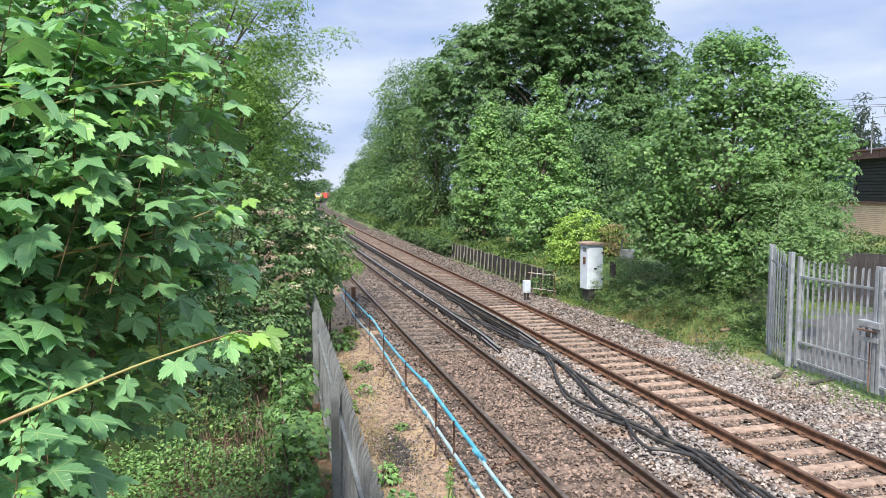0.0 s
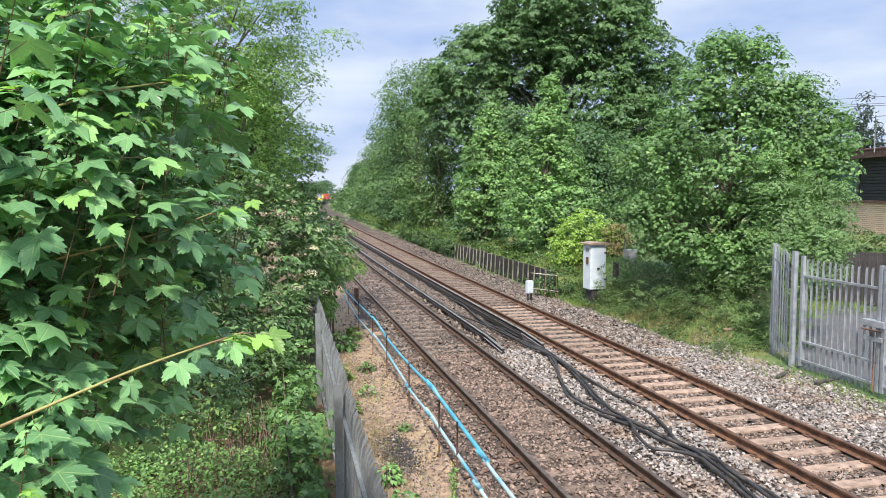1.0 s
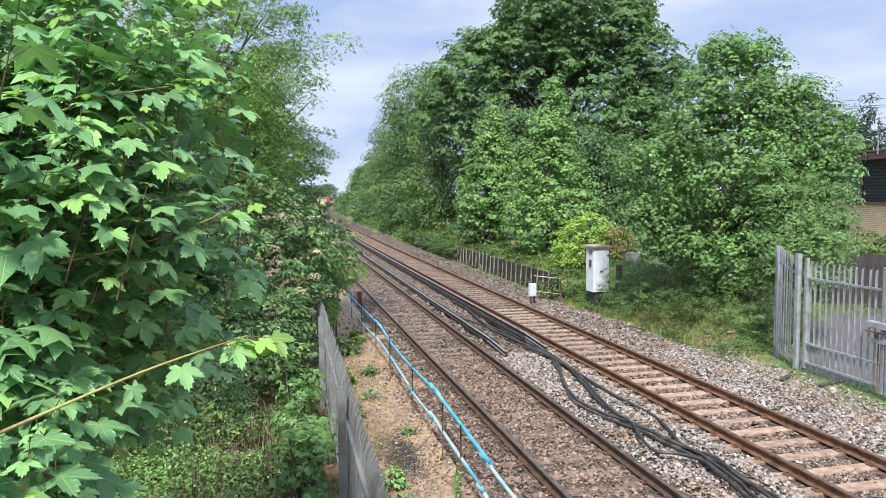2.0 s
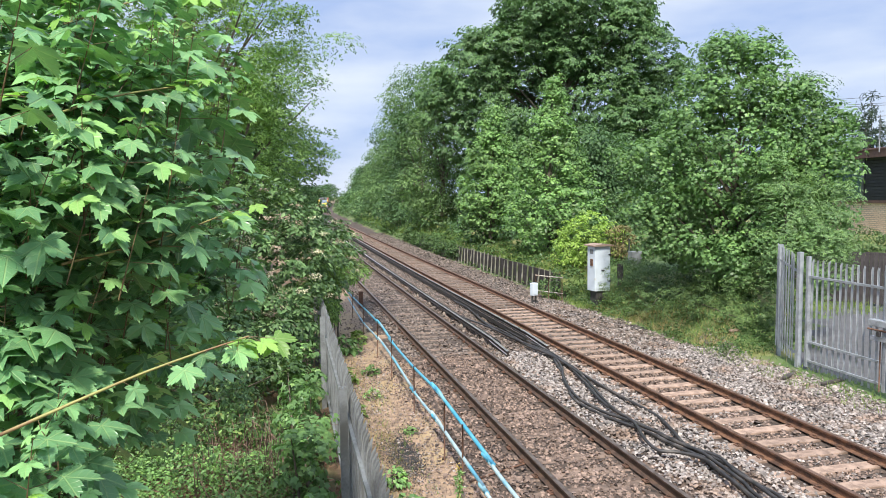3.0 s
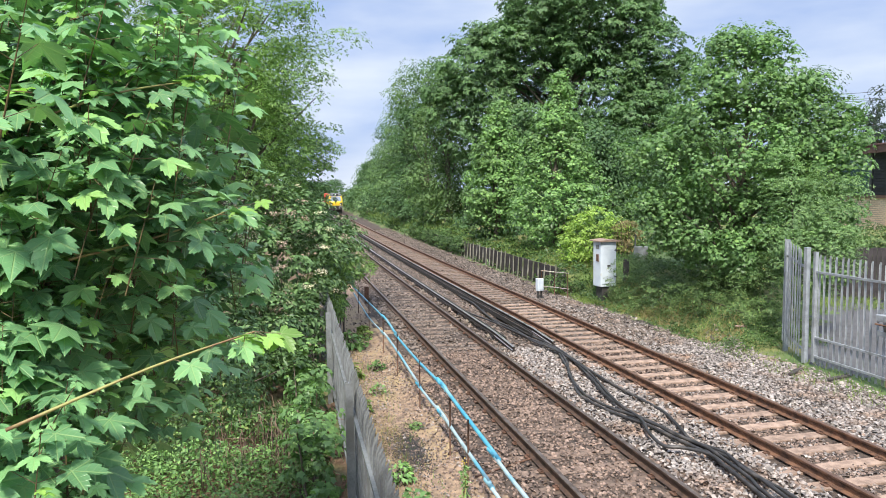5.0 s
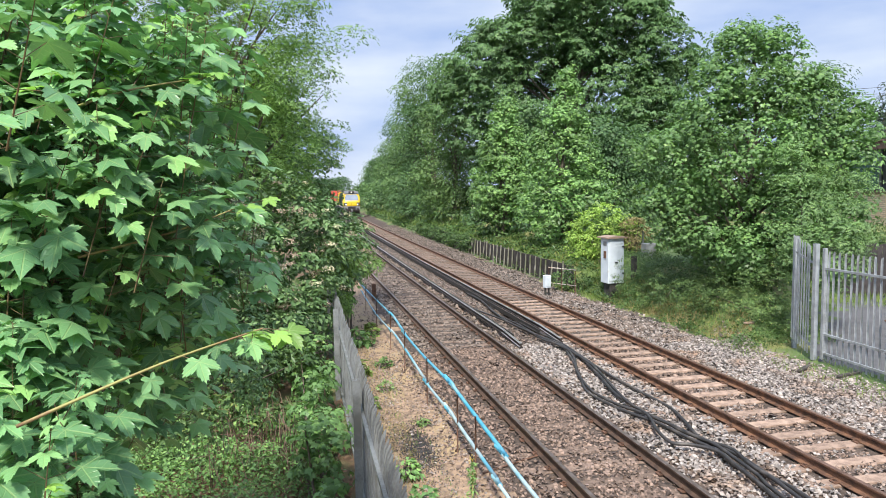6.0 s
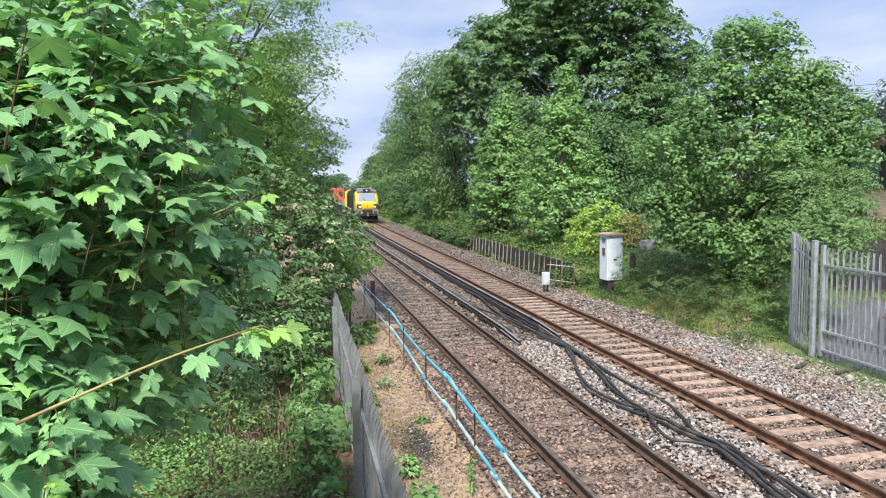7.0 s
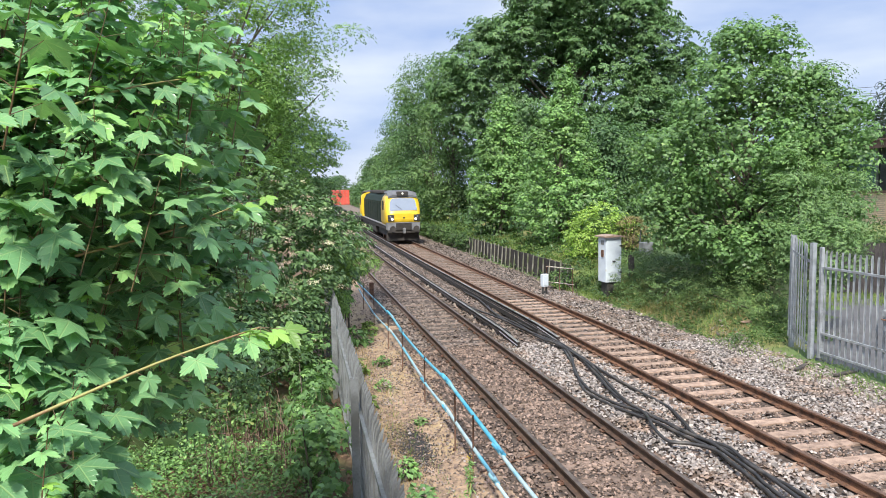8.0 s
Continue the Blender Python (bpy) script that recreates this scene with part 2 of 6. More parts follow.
DARK_IRON = material("dark_iron", (0.07, 0.068, 0.066), 0.6, 0.3, dark=(0.035, 0.033, 0.032), scale=8, bump=0.15)
CONCRETE = material("mossy_concrete", (0.26, 0.25, 0.215), 0.9, dark=(0.13, 0.13, 0.105), scale=4, fine=45, bump=0.3, stain=(0.10, 0.12, 0.06), stain_scale=1.5, stain_at=0.55)
OLD_TIMBER = material("greyed_timber", (0.095, 0.082, 0.076), 0.9, dark=(0.04, 0.035, 0.032), scale=5, fine=40, bump=0.4, spread=0.2, by_piece=True)
FENCE_TIMBER = material("dark_fence_timber", (0.058, 0.05, 0.053), 0.9, dark=(0.03, 0.026, 0.028), scale=5, fine=40, bump=0.4, spread=0.2, by_piece=True)
WALL_TIMBER = material("dark_wall_timber", (0.042, 0.036, 0.032), 0.95, dark=(0.02, 0.017, 0.016), scale=5, fine=40, bump=0.4, spread=0.3, by_piece=True)
GUARD = material("sooty_guard_board", (0.035, 0.031, 0.029), 0.85, dark=(0.018, 0.016, 0.015), scale=4, fine=40, bump=0.2)
ROOF_WOOD = material("weathered_plywood_lid", (0.36, 0.26, 0.2), 0.85, dark=(0.22, 0.155, 0.12), scale=6, fine=50, bump=0.25)
BARK = material("grey_bark", (0.16, 0.13, 0.1), 0.95, dark=(0.07, 0.058, 0.045), scale=7, fine=30, bump=0.7)
TWIG = material("young_red_green_twig", (0.30, 0.30, 0.10), 0.6, dark=(0.22, 0.13, 0.065), scale=9, fine=60, bump=0.1)
STALK = material("dark_red_green_stalk", (0.16, 0.12, 0.055), 0.6, dark=(0.10, 0.06, 0.035), scale=9, fine=60, bump=0.1)
DEAD = material("dead_bramble_stem", (0.22, 0.14, 0.1), 0.9, dark=(0.1, 0.07, 0.05), scale=9, fine=60, bump=0.2)

SYCAMORE = leaf_material("sycamore_leaf", (0.118, 0.245, 0.082), (0.185, 0.35, 0.10), 0.42, 0.28, (0.22, 0.38, 0.10))
YOUNG_SYCAMORE = leaf_material("young_sycamore_leaf", (0.15, 0.305, 0.095), (0.23, 0.42, 0.11), 0.42, 0.24, (0.27, 0.46, 0.12))
NEAR_TONES = ((0.13, 0.305, 0.135), (0.21, 0.45, 0.15), 0.30, 0.22, (0.26, 0.52, 0.14))
TIP_TONES = ((0.20, 0.43, 0.085), (0.28, 0.54, 0.10), 0.4, 0.34, (0.34, 0.58, 0.12))
SYCAMORE_NEAR = leaf_material("near_sycamore_leaf", *NEAR_TONES, veined=True)
SYCAMORE_SINGLE = leaf_material("single_sycamore_leaf", *NEAR_TONES, veined=True, by_piece=True)
SYCAMORE_YOUNG_NEAR = leaf_material("near_shoot_leaf", *TIP_TONES, veined=True)
SYCAMORE_TIP = leaf_material("single_shoot_leaf", *TIP_TONES, veined=True, by_piece=True)
ASH = leaf_material("ash_leaf", (0.17, 0.32, 0.09), (0.28, 0.46, 0.12), 0.45, 0.34)
SAPLING_ASH = leaf_material("sapling_ash_leaf", (0.15, 0.275, 0.115), (0.24, 0.39, 0.13), 0.45, 0.3)
ELDER = leaf_material("elder_leaf", (0.09, 0.185, 0.068), (0.19, 0.32, 0.12), 0.40, 0.24, (0.29, 0.37, 0.19))
BIG_TREE = leaf_material("chestnut_leaf", (0.096, 0.202, 0.078), (0.15, 0.28, 0.096), 0.42, 0.24)
FAR_LEAF = leaf_material("woodland_leaf", (0.066, 0.148, 0.058), (0.11, 0.22, 0.075), 0.5, 0.24)
CONIFER = leaf_material("dark_conifer_spray", (0.032, 0.06, 0.04), (0.06, 0.095, 0.055), 0.6, 0.2)
IVY = leaf_material("ivy_leaf", (0.062, 0.132, 0.042), (0.13, 0.23, 0.06), 0.4, 0.22, (0.25, 0.27, 0.09))
MOUND_IVY = leaf_material("mound_ivy_leaf", (0.085, 0.165, 0.052), (0.16, 0.26, 0.07), 0.42, 0.22, (0.30, 0.29, 0.10))
WITHERED = leaf_material("withered_olive_leaf", (0.20, 0.17, 0.075), (0.30, 0.27, 0.11), 0.7, 0.2)
LIME = leaf_material("lime_green_leaf", (0.24, 0.40, 0.075), (0.40, 0.55, 0.13), 0.5, 0.32)
GRASS = leaf_material("grass_blade", (0.15, 0.25, 0.06), (0.27, 0.35, 0.10), 0.6, 0.32, (0.38, 0.34, 0.16))
STRAW = leaf_material("dry_grass_blade", (0.34, 0.26, 0.12), (0.46, 0.37, 0.19), 0.7, 0.25)
BLOSSOM = leaf_material("cream_blossom", (0.55, 0.52, 0.36), (0.66, 0.62, 0.46), 0.7, 0.25)
SPENT = leaf_material("faded_pink_blossom", (0.36, 0.27, 0.21), (0.44, 0.36, 0.29), 0.8, 0.2)


# ---- mesh tools ----
def part(name, bm, mat, parent=None, label="", smooth=False):
    me = bpy.data.meshes.new(name)
    bm.to_mesh(me)
    bm.free()
    me.materials.append(mat)
    if smooth:
        me.polygons.foreach_set("use_smooth", [True] * len(me.polygons))
    ob = new(name, me)
    if parent is not None:
        ob.parent = parent
    return tagged(ob, label)


def thing(name, label, category, group="", at=None, kind=""):
    ob = new(name)
    ob.empty_display_size = 0.2
    if at is not None:
        ob.matrix_basis = at
    return tagged(ob, label, category, group, kind)


def share(name, me, parent, m):
    """One more object on a mesh that alike pieces share."""
    ob = new(name, me)
    ob.parent = parent
    ob.matrix_basis = m
    return ob


def add_box(bm, lo, hi, bevel=0.0):
    r = bmesh.ops.create_cube(bm, size=1.0)
    vs = r["verts"]
    for v in vs:
        v.co = Vector([lo[i] + (v.co[i] + 0.5) * (hi[i] - lo[i]) for i in range(3)])
    if bevel:
        es = list({e for v in vs for e in v.link_edges})
        bmesh.ops.bevel(bm, geom=es, offset=bevel, segments=2, affect="EDGES", profile=0.6)
    return bm


def box(lo, hi, bevel=0.0):
    return add_box(bmesh.new(), lo, hi, bevel)


def add_tube(bm, pts, radii, sides=8, cap=True):
    """A round tube along points, with a radius at each."""
    rings = []
    pts = [Vector(p) for p in pts]
    for i, p in enumerate(pts):
        d = (pts[min(i + 1, len(pts) - 1)] - pts[max(i - 1, 0)]).normalized()
        a = d.cross(Vector((0, 0, 1)) if abs(d.z) < 0.95 else Vector((1, 0, 0))).normalized()
        b = d.cross(a)
        r = radii[i] if isinstance(radii, (list, tuple)) else radii
        rings.append([bm.verts.new(p + (a * math.cos(2 * math.pi * k / sides) + b * math.sin(2 * math.pi * k / sides)) * r) for k in range(sides)])
    for r0, r1 in zip(rings, rings[1:]):
        for k in range(sides):
            f = bm.faces.new((r0[k], r0[(k + 1) % sides], r1[(k + 1) % sides], r1[k]))
            f.smooth = True
    if cap:
        bm.faces.new(rings[0])
        bm.faces.new(rings[-1][::-1])
    return bm


def tube(pts, radii, sides=8):
    return add_tube(bmesh.new(), pts, radii, sides)


def add_sweep(bm, profile, pts, up=Vector((0, 0, 1))):
    """A closed profile of (sideways, up) pairs swept along points."""
    rings = []
    pts = [Vector(p) for p in pts]
    for i, p in enumerate(pts):
        d = (pts[min(i + 1, len(pts) - 1)] - pts[max(i - 1, 0)]).normalized()
        side = d.cross(up).normalized()
        u = side.cross(d)
        rings.append([bm.verts.new(p + side * a + u * b) for a, b in profile])
    k = len(profile)
    for r0, r1 in zip(rings, rings[1:]):
        for j in range(k):
            bm.faces.new((r0[j], r1[j], r1[(j + 1) % k], r0[(j + 1) % k]))
    bm.faces.new(rings[0])
    bm.faces.new(rings[-1][::-1])
    bmesh.ops.recalc_face_normals(bm, faces=bm.faces)
    return bm


def mesh_of(name, verts, tris, mat, smooth=False, flat_map=None):
    """A mesh from arrays of corners and triangles."""
    me = bpy.data.meshes.new(name)
    n, k = len(verts), len(tris)
    me.vertices.add(n)
    me.vertices.foreach_set("co", np.asarray(verts, np.float32).ravel())
    me.loops.add(k * 3)
    me.loops.foreach_set("vertex_index", np.asarray(tris, np.int32).ravel())
    me.polygons.add(k)
    me.polygons.foreach_set("loop_start", np.arange(0, k * 3, 3, dtype=np.int32))
    if smooth:
        me.polygons.foreach_set("use_smooth", np.ones(k, bool))
    if flat_map is not None:
        layer = me.uv_layers.new(name="leaf")
        tv = np.asarray(flat_map, float)[:, :2]
        layer.data.foreach_set("uv", tv[np.asarray(tris).ravel() % len(tv)].astype(np.float32).ravel())
    me.materials.append(mat)
    me.update(calc_edges=True)
    me.validate()
    return me


def unit(a):
    return a / np.maximum(np.linalg.norm(a, axis=1, keepdims=True), 1e-9)


def scatter(template, places, normals, sizes, rng, spin=None):
    """Corners and triangles of one template set at many places, each turned about its normal."""
    tv, tf = template
    tv = np.asarray(tv, float)
    n = len(places)
    normals = unit(normals)
    r = rng.normal(size=(n, 3)) if spin is None else spin
    t1 = unit(r - normals * (r * normals).sum(1, keepdims=True))
    t2 = np.cross(normals, t1)
    basis = np.stack([t1, t2, normals], 1)
    v = np.einsum("vk,nkc->nvc", tv, basis) * np.asarray(sizes).reshape(n, 1, 1) + np.asarray(places)[:, None, :]
    f = np.asarray(tf)[None] + (np.arange(n) * len(tv))[:, None, None]
    return v.reshape(-1, 3), f.reshape(-1, 3)


# leaf shapes: length along the first axis, one unit long
LEAF = ([(0, 0, 0), (0.45, 0.27, 0.10), (1, 0, -0.08), (0.45, -0.27, 0.10)], [(0, 2, 1), (0, 3, 2)])
NARROW = ([(0, 0, 0), (0.45, 0.12, 0.05), (1, 0, -0.15), (0.45, -0.12, 0.05)], [(0, 2, 1), (0, 3, 2)])


def lobed():
    """A palmate leaf with five pointed, toothed lobes, folded along its veins."""
    lobes = [(-126, 0.56), (-60, 0.90), (0, 1.0), (60, 0.90), (126, 0.56)]
    edge = [(-25, 0.62), (-19, 0.76), (-15, 0.70), (-9, 0.90), (-5, 0.84), (0, 1.0), (5, 0.84), (9, 0.90), (15, 0.70), (19, 0.76), (25, 0.62)]
    ring = []
    for i, (a, r) in enumerate(lobes):
        ring += [(a + da, r * k) for da, k in edge]
        if i < 4:
            ring.append(((a + lobes[i + 1][0]) / 2, 0.45))
    ring.append((180, 0.12))
    v = [(0.0, 0.0, 0.0)]
    for a, r in ring:
        c, s = math.cos(radians(a)), math.sin(radians(a))
        fold = 0.16 * (1 - abs(math.cos(radians(a * 2.95)))) * r - 0.26 * r * r
        v.append((r * c * 0.62, r * s * 0.62, fold * 0.62))
    k = len(ring)
    return v, [(0, 1 + i, 1 + (i + 1) % k) for i in range(k)]


def lobed_plain():
    """The same leaf for farther trees: five tips and the notches between them."""
    ring = [(-125, 0.5), (-95, 0.45), (-62, 0.88), (-31, 0.55), (0, 1.0), (31, 0.55), (62, 0.88), (95, 0.45), (125, 0.5), (180, 0.1)]
    v = [(0.0, 0.0, 0.0)] + [(r * math.cos(radians(a)) * 0.62, r * math.sin(radians(a)) * 0.62, -0.2 * r * r) for a, r in ring]
    return v, [(0, 1 + i, 1 + (i + 1) % 10) for i in range(10)]


def trefoil():
    """A lobed leaf of the trees across the line: three tips, two shoulders."""
    ring = [(-112, 0.5), (-58, 0.92), (-29, 0.55), (0, 1.0), (29, 0.55), (58, 0.92), (112, 0.5)]
    v = [(0.0, 0.0, 0.0)] + [(r * math.cos(radians(a)) * 0.66, r * math.sin(radians(a)) * 0.66, -0.2 * r * r) for a, r in ring]
    return v, [(0, 1 + i, 2 + i) for i in range(6)]


PALMATE, PALMATE_FINE, TREFOIL = lobed_plain(), lobed(), trefoil()


def leaflets(pairs, spread=0.3):
    """A compound leaf: narrow leaflets in pairs along a stalk, and one at the end."""
    v, f = [], []

    def one(x, y, ang, s):
        c, d = math.cos(ang), math.sin(ang)
        b = len(v)
        for a, w, z in ((0, 0, 0), (0.5, 0.2, 0.04), (1, 0, -0.12), (0.5, -0.2, 0.04)):
            v.append((x + (a * c - w * d) * s, y + (a * d + w * c) * s, z * s - 0.12 * x * x))
        f.extend([(b, b + 1, b + 2), (b, b + 2, b + 3)])

    for i in range(pairs):
        x = 0.15 + 0.62 * i / max(pairs - 1, 1)
        one(x, 0.0, 1.05, spread * (1.05 - 0.25 * i / pairs))
        one(x, 0.0, -1.05, spread * (1.05 - 0.25 * i / pairs))
    one(0.8, 0, 0, spread)
    return v, f


PINNATE = leaflets(2, 0.36)
HAND = ([], [])
for _a in (-60, 0, 60):
    _c, _s, _b = math.cos(math.radians(_a)), math.sin(math.radians(_a)), len(HAND[0])
    _r = 1.0 - abs(_a) / 260
    HAND[0].extend([(0, 0, 0), (0.6 * _c * _r - 0.22 * _s, 0.6 * _s * _r + 0.22 * _c, 0.05), (_c * _r, _s * _r, -0.22), (0.6 * _c * _r + 0.22 * _s, 0.6 * _s * _r - 0.22 * _c, 0.05)])
    HAND[1].extend([(_b, _b + 1, _b + 2), (_b, _b + 2, _b + 3)])
BLADE = ([(0, -0.035, 0), (0, 0.035, 0), (0.12, 0.02, 0.6), (0.3, 0, 1.0), (0.12, -0.02, 0.6)], [(0, 1, 2), (0, 2, 4), (4, 2, 3)])
PEBBLE_V = [(1, 0, 0.1), (-0.9, 0.15, 0), (0.1, 0.85, 0.05), (0, -0.8, -0.05), (0.15, 0.1, 0.62), (-0.3, -0.25, 0.5)]
PEBBLE_F = [(0, 2, 4), (2, 1, 5), (2, 5, 4), (1, 3, 5), (3, 0, 4), (3, 4, 5)]
PEBBLE = (PEBBLE_V, PEBBLE_F)


def foliage(blobs, clumps, per_clump, clump_size, leaf_size, template, mat, name, parent, seed, up=0.55, inner=0.25, floor=None, label="", flat=0.6, face=(0, 0, 0), outward=1.0):
    """A crown of leaves set in clumps over the skins of several rounded masses (x, y, z, rx, ry, rz)."""
    rng = np.random.default_rng(seed)
    blobs = np.asarray(blobs, float)
    area = (blobs[:, 3] * blobs[:, 4] * blobs[:, 5]) ** (2 / 3)
    centres, outs = [], []
    while len(centres) < clumps:
        b = blobs[rng.choice(len(blobs), p=area / area.sum())]
        d = rng.normal(size=3)
        d /= np.linalg.norm(d)
        r = rng.uniform(0.3, 0.75) if rng.random() < inner else rng.uniform(0.78, 1.06)
        c = b[:3] + d * b[3:] * r
        deep = (((c - blobs[:, :3]) / blobs[:, 3:]) ** 2).sum(1).min()
        if r > 0.78 and deep < 0.45:
            continue
        if floor is not None and c[2] < floor:
            continue
        centres.append(c)
        outs.append(d)
    centres, outs = np.array(centres), np.array(outs)
    n = clumps * per_clump
    idx = np.repeat(np.arange(clumps), per_clump)
    local = unit(rng.normal(size=(n, 3)))
    # most leaves lie on the clump's upper skin
    local[:, 2] = np.where(rng.random(n) < 0.75, np.abs(local[:, 2]), local[:, 2])
    local *= rng.uniform(0.45, 1.0, (n, 1)) ** 0.5
    local[:, 2] *= flat
    size = clump_size * rng.uniform(0.6, 1.35, clumps)[idx][:, None]
    places = centres[idx] + local * size
    normals = (local * 0.7 + outs[idx] * 0.35) * outward + np.array([0, 0, up]) + np.array(face) + rng.normal(size=(n, 3)) * 0.3
    spin = local + outs[idx] * 0.7 + rng.normal(size=(n, 3)) * 0.5 + np.array([0, 0, -0.3])
    v, f = scatter(template, places, normals, leaf_size * rng.uniform(0.65, 1.25, n), rng, spin)
    ob = new(name, mesh_of(name, v, f, mat, flat_map=template[0] if mat is SYCAMORE_NEAR else None))
    if parent is not None:
        ob.parent = parent
    return tagged(ob, label), centres


def limbs(bm, base, top, girth, ends, rng, sides=7):
    """A trunk that tapers to top, and limbs that leave it for the given ends."""
    base, top = Vector(base), Vector(top)
    pts = [base.lerp(top, k / 7) + Vector((rng.normal(), rng.normal(), 0)) * (0.012 * (top - base).length * (k > 0)) for k in range(8)]
    add_tube(bm, pts, [girth * (1 - 0.78 * k / 7) * (1.35 if k == 0 else 1) for k in range(8)], sides + 2)
    for e in ends:
        e = Vector(e)
        h = min(max((e.z - base.z) / max(top.z - base.z, 0.1) - rng.uniform(0.12, 0.38), 0.08), 0.92)
        s = base.lerp(top, h)
        mid = s.lerp(e, 0.5) + Vector((0, 0, 0.08 * (e - s).length)) + Vector(rng.normal(size=3)) * 0.04 * (e - s).length
        g = girth * (1 - 0.75 * h) * 0.42
        add_tube(bm, [s, s.lerp(mid, 0.55), mid, mid.lerp(e, 0.55), e], [g, g * 0.8, g * 0.6, g * 0.4, g * 0.14], 5)
    return bm


def lumpy(blobs, seed, count=8):
    """Breaks rounded masses into a core and the bough-sized lumps over it."""
    rng = np.random.default_rng(seed)
    out = []
    for x, y, z, a, b, c in blobs:
        if min(a, b, c) < 0.6:
            out.append((x, y, z, a, b, c))
            continue
        out.append((x, y, z, a * 0.95, b * 0.95, c * 0.95))
        for d in unit(rng.normal(size=(count, 3))):
            k = rng.uniform(0.28, 0.40)
            out.append((x + d[0] * a * 0.8, y + d[1] * b * 0.8, z + d[2] * c * 0.8, a * k, b * k, c * k * 0.85))
    return out


def tree(name, label, base, top, girth, blobs, clumps, per_clump, clump_size, leaf_size, template, mat, seed, boughs=18, group="", up=0.7, inner=0.22, flat=0.42):
    """A tree: tapered trunk with limbs under a crown of clumped leaves."""
    t = thing(name, label, "tree", group, pose(*base))
    off = np.array(base)
    rel = [(b[0] - off[0], b[1] - off[1], b[2] - off[2], *b[3:]) for b in blobs]
    crown, centres = foliage(rel, clumps, per_clump, clump_size, leaf_size, template, mat, "crown", t, seed, up, inner, flat=flat)
    rng = np.random.default_rng(seed + 1000)
    ends = centres[rng.choice(len(centres), min(boughs, len(centres)), replace=False)]
    bm = limbs(bmesh.new(), (0, 0, -0.3), Vector(top) - Vector(base), girth, ends, rng)
    part("trunk", bm, BARK, t)
    return t


# ---- ground, one sheet to the horizon ----
def smooth(a, b, x):
    t = min(max((x - a) / (b - a), 0.0), 1.0)
    return t * t * (3 - 2 * t)


WALL_U, WALL_FROM, WALL_TO = 11.62, 27.6, 58.0


def lane_y(u):
    """Far edge of the tarmac lane behind the gate."""
    return 14.9 + 1.0 * (u - 12.6)



def ground_z(u, y):
    """Height of the ground at u beside the line and y along it."""
    z = -0.2
    z += -0.12 * smooth(3.0, 2.3, u) - 0.2 * smooth(1.3, 0.3, u)
    z += 1.6 * smooth(-9, -30, u)
    z += -0.06 * smooth(10.3, 11.2, u)
    mound = smooth(15.6, 18.5, y) * (1 - smooth(27.0, 28.2, y))
    mound *= smooth(1.0, 2.8, y - lane_y(u))
    z += mound * (1.35 * smooth(11.5, 13.6, u) + 0.5 * smooth(13.6, 18, u))
    behind_wall = smooth(27.4, 28.4, y) * (1 - smooth(WALL_TO - 2, WALL_TO + 6, y)) * smooth(WALL_U - 0.02, WALL_U + 0.12, u)
    slope = smooth(WALL_TO - 2, WALL_TO + 6, y) * smooth(10.8, 13.0, u)
    z += behind_wall * 0.95 + slope * 0.95
    z += smooth(27.4, 28.4, y) * 0.9 * smooth(12.4, 17, u)
    z += 0.05 * noise.noise(Vector((u * 0.9, y * 0.9, 3))) * (smooth(3.0, 2.4, u) + smooth(10.4, 11.2, u))
    return z


def spaced(stops):
    out = []
    for (a, step), (b, _) in zip(stops, stops[1:]):
        out += list(np.arange(a, b - 1e-6, step))
    return out + [stops[-1][0]]


def build_ground():
    us = spaced([(-1500, 300), (-300, 60), (-60, 8), (-20, 1.0), (-4, 0.25), (17, 1.5), (50, 20), (150, 150), (1500, 1)])
    ys = spaced([(-600, 100), (-100, 12), (-4, 0.3), (32, 1.0), (70, 4), (170, 12), (450, 100), (1250, 400), (3250, 1)])
    bm = bmesh.new()
    grid = [[bm.verts.new((u + bend(y), y, ground_z(u, y))) for u in us] for y in ys]
    for j in range(len(ys) - 1):
        for i in range(len(us) - 1):
            f = bm.faces.new((grid[j][i], grid[j][i + 1], grid[j + 1][i + 1], grid[j + 1][i]))
            u, y = (us[i] + us[i + 1]) / 2, (ys[j] + ys[j + 1]) / 2
            wob = 0.45 * noise.noise(Vector((u * 0.8, y * 0.8, 0)))
            u += wob
            f.smooth = True
            if 5.55 - wob < u - wob * 0 < 7.2 or u > 9.3:
                k = 0
            else:
                k = 1
            if y > 18 and u < 9.9 + 1.2 * smooth(30, 50, y):
                k = 1
            if u < 2.95:
                k = 2
            if u - wob < 1.15 + 0.5 * wob:
                k = 3
            if u < -14 or u > 11.9 or (y > 17 and u > 11.3):
                k = 4
            if 12.7 < u < 23 and 3 < y < lane_y(u) + wob * 0.6:
                k = 5
            f.material_index = k
    me = bpy.data.meshes.new("ground")
    bm.to_mesh(me)
    bm.free()
    for m in (BALLAST, BALLAST_RUST, CESS, SOIL, GRASSLAND, TARMAC):
        me.materials.append(m)
    tagged(new("ground", me), "stony railway ground with sandy path, soil and rough grass", "ground", kind="structure")


build_ground()


# ---- the two tracks ----
RAIL_PROFILE = [(-0.07, -0.159), (0.07, -0.159), (0.07, -0.148), (0.012, -0.125), (0.01, -0.05), (0.035, -0.036), (0.036, -0.008), (0.026, 0.0), (-0.026, 0.0), (-0.036, -0.008), (-0.035, -0.036), (-0.01, -0.05), (-0.012, -0.125), (-0.07, -0.148)]


def line_points(u, y0, y1, z=0.0, step=4.0):
    n = max(int((y1 - y0) / step), 1)
    return [(u + bend(y0 + (y1 - y0) * k / n), y0 + (y1 - y0) * k / n, z) for k in range(n + 1)]


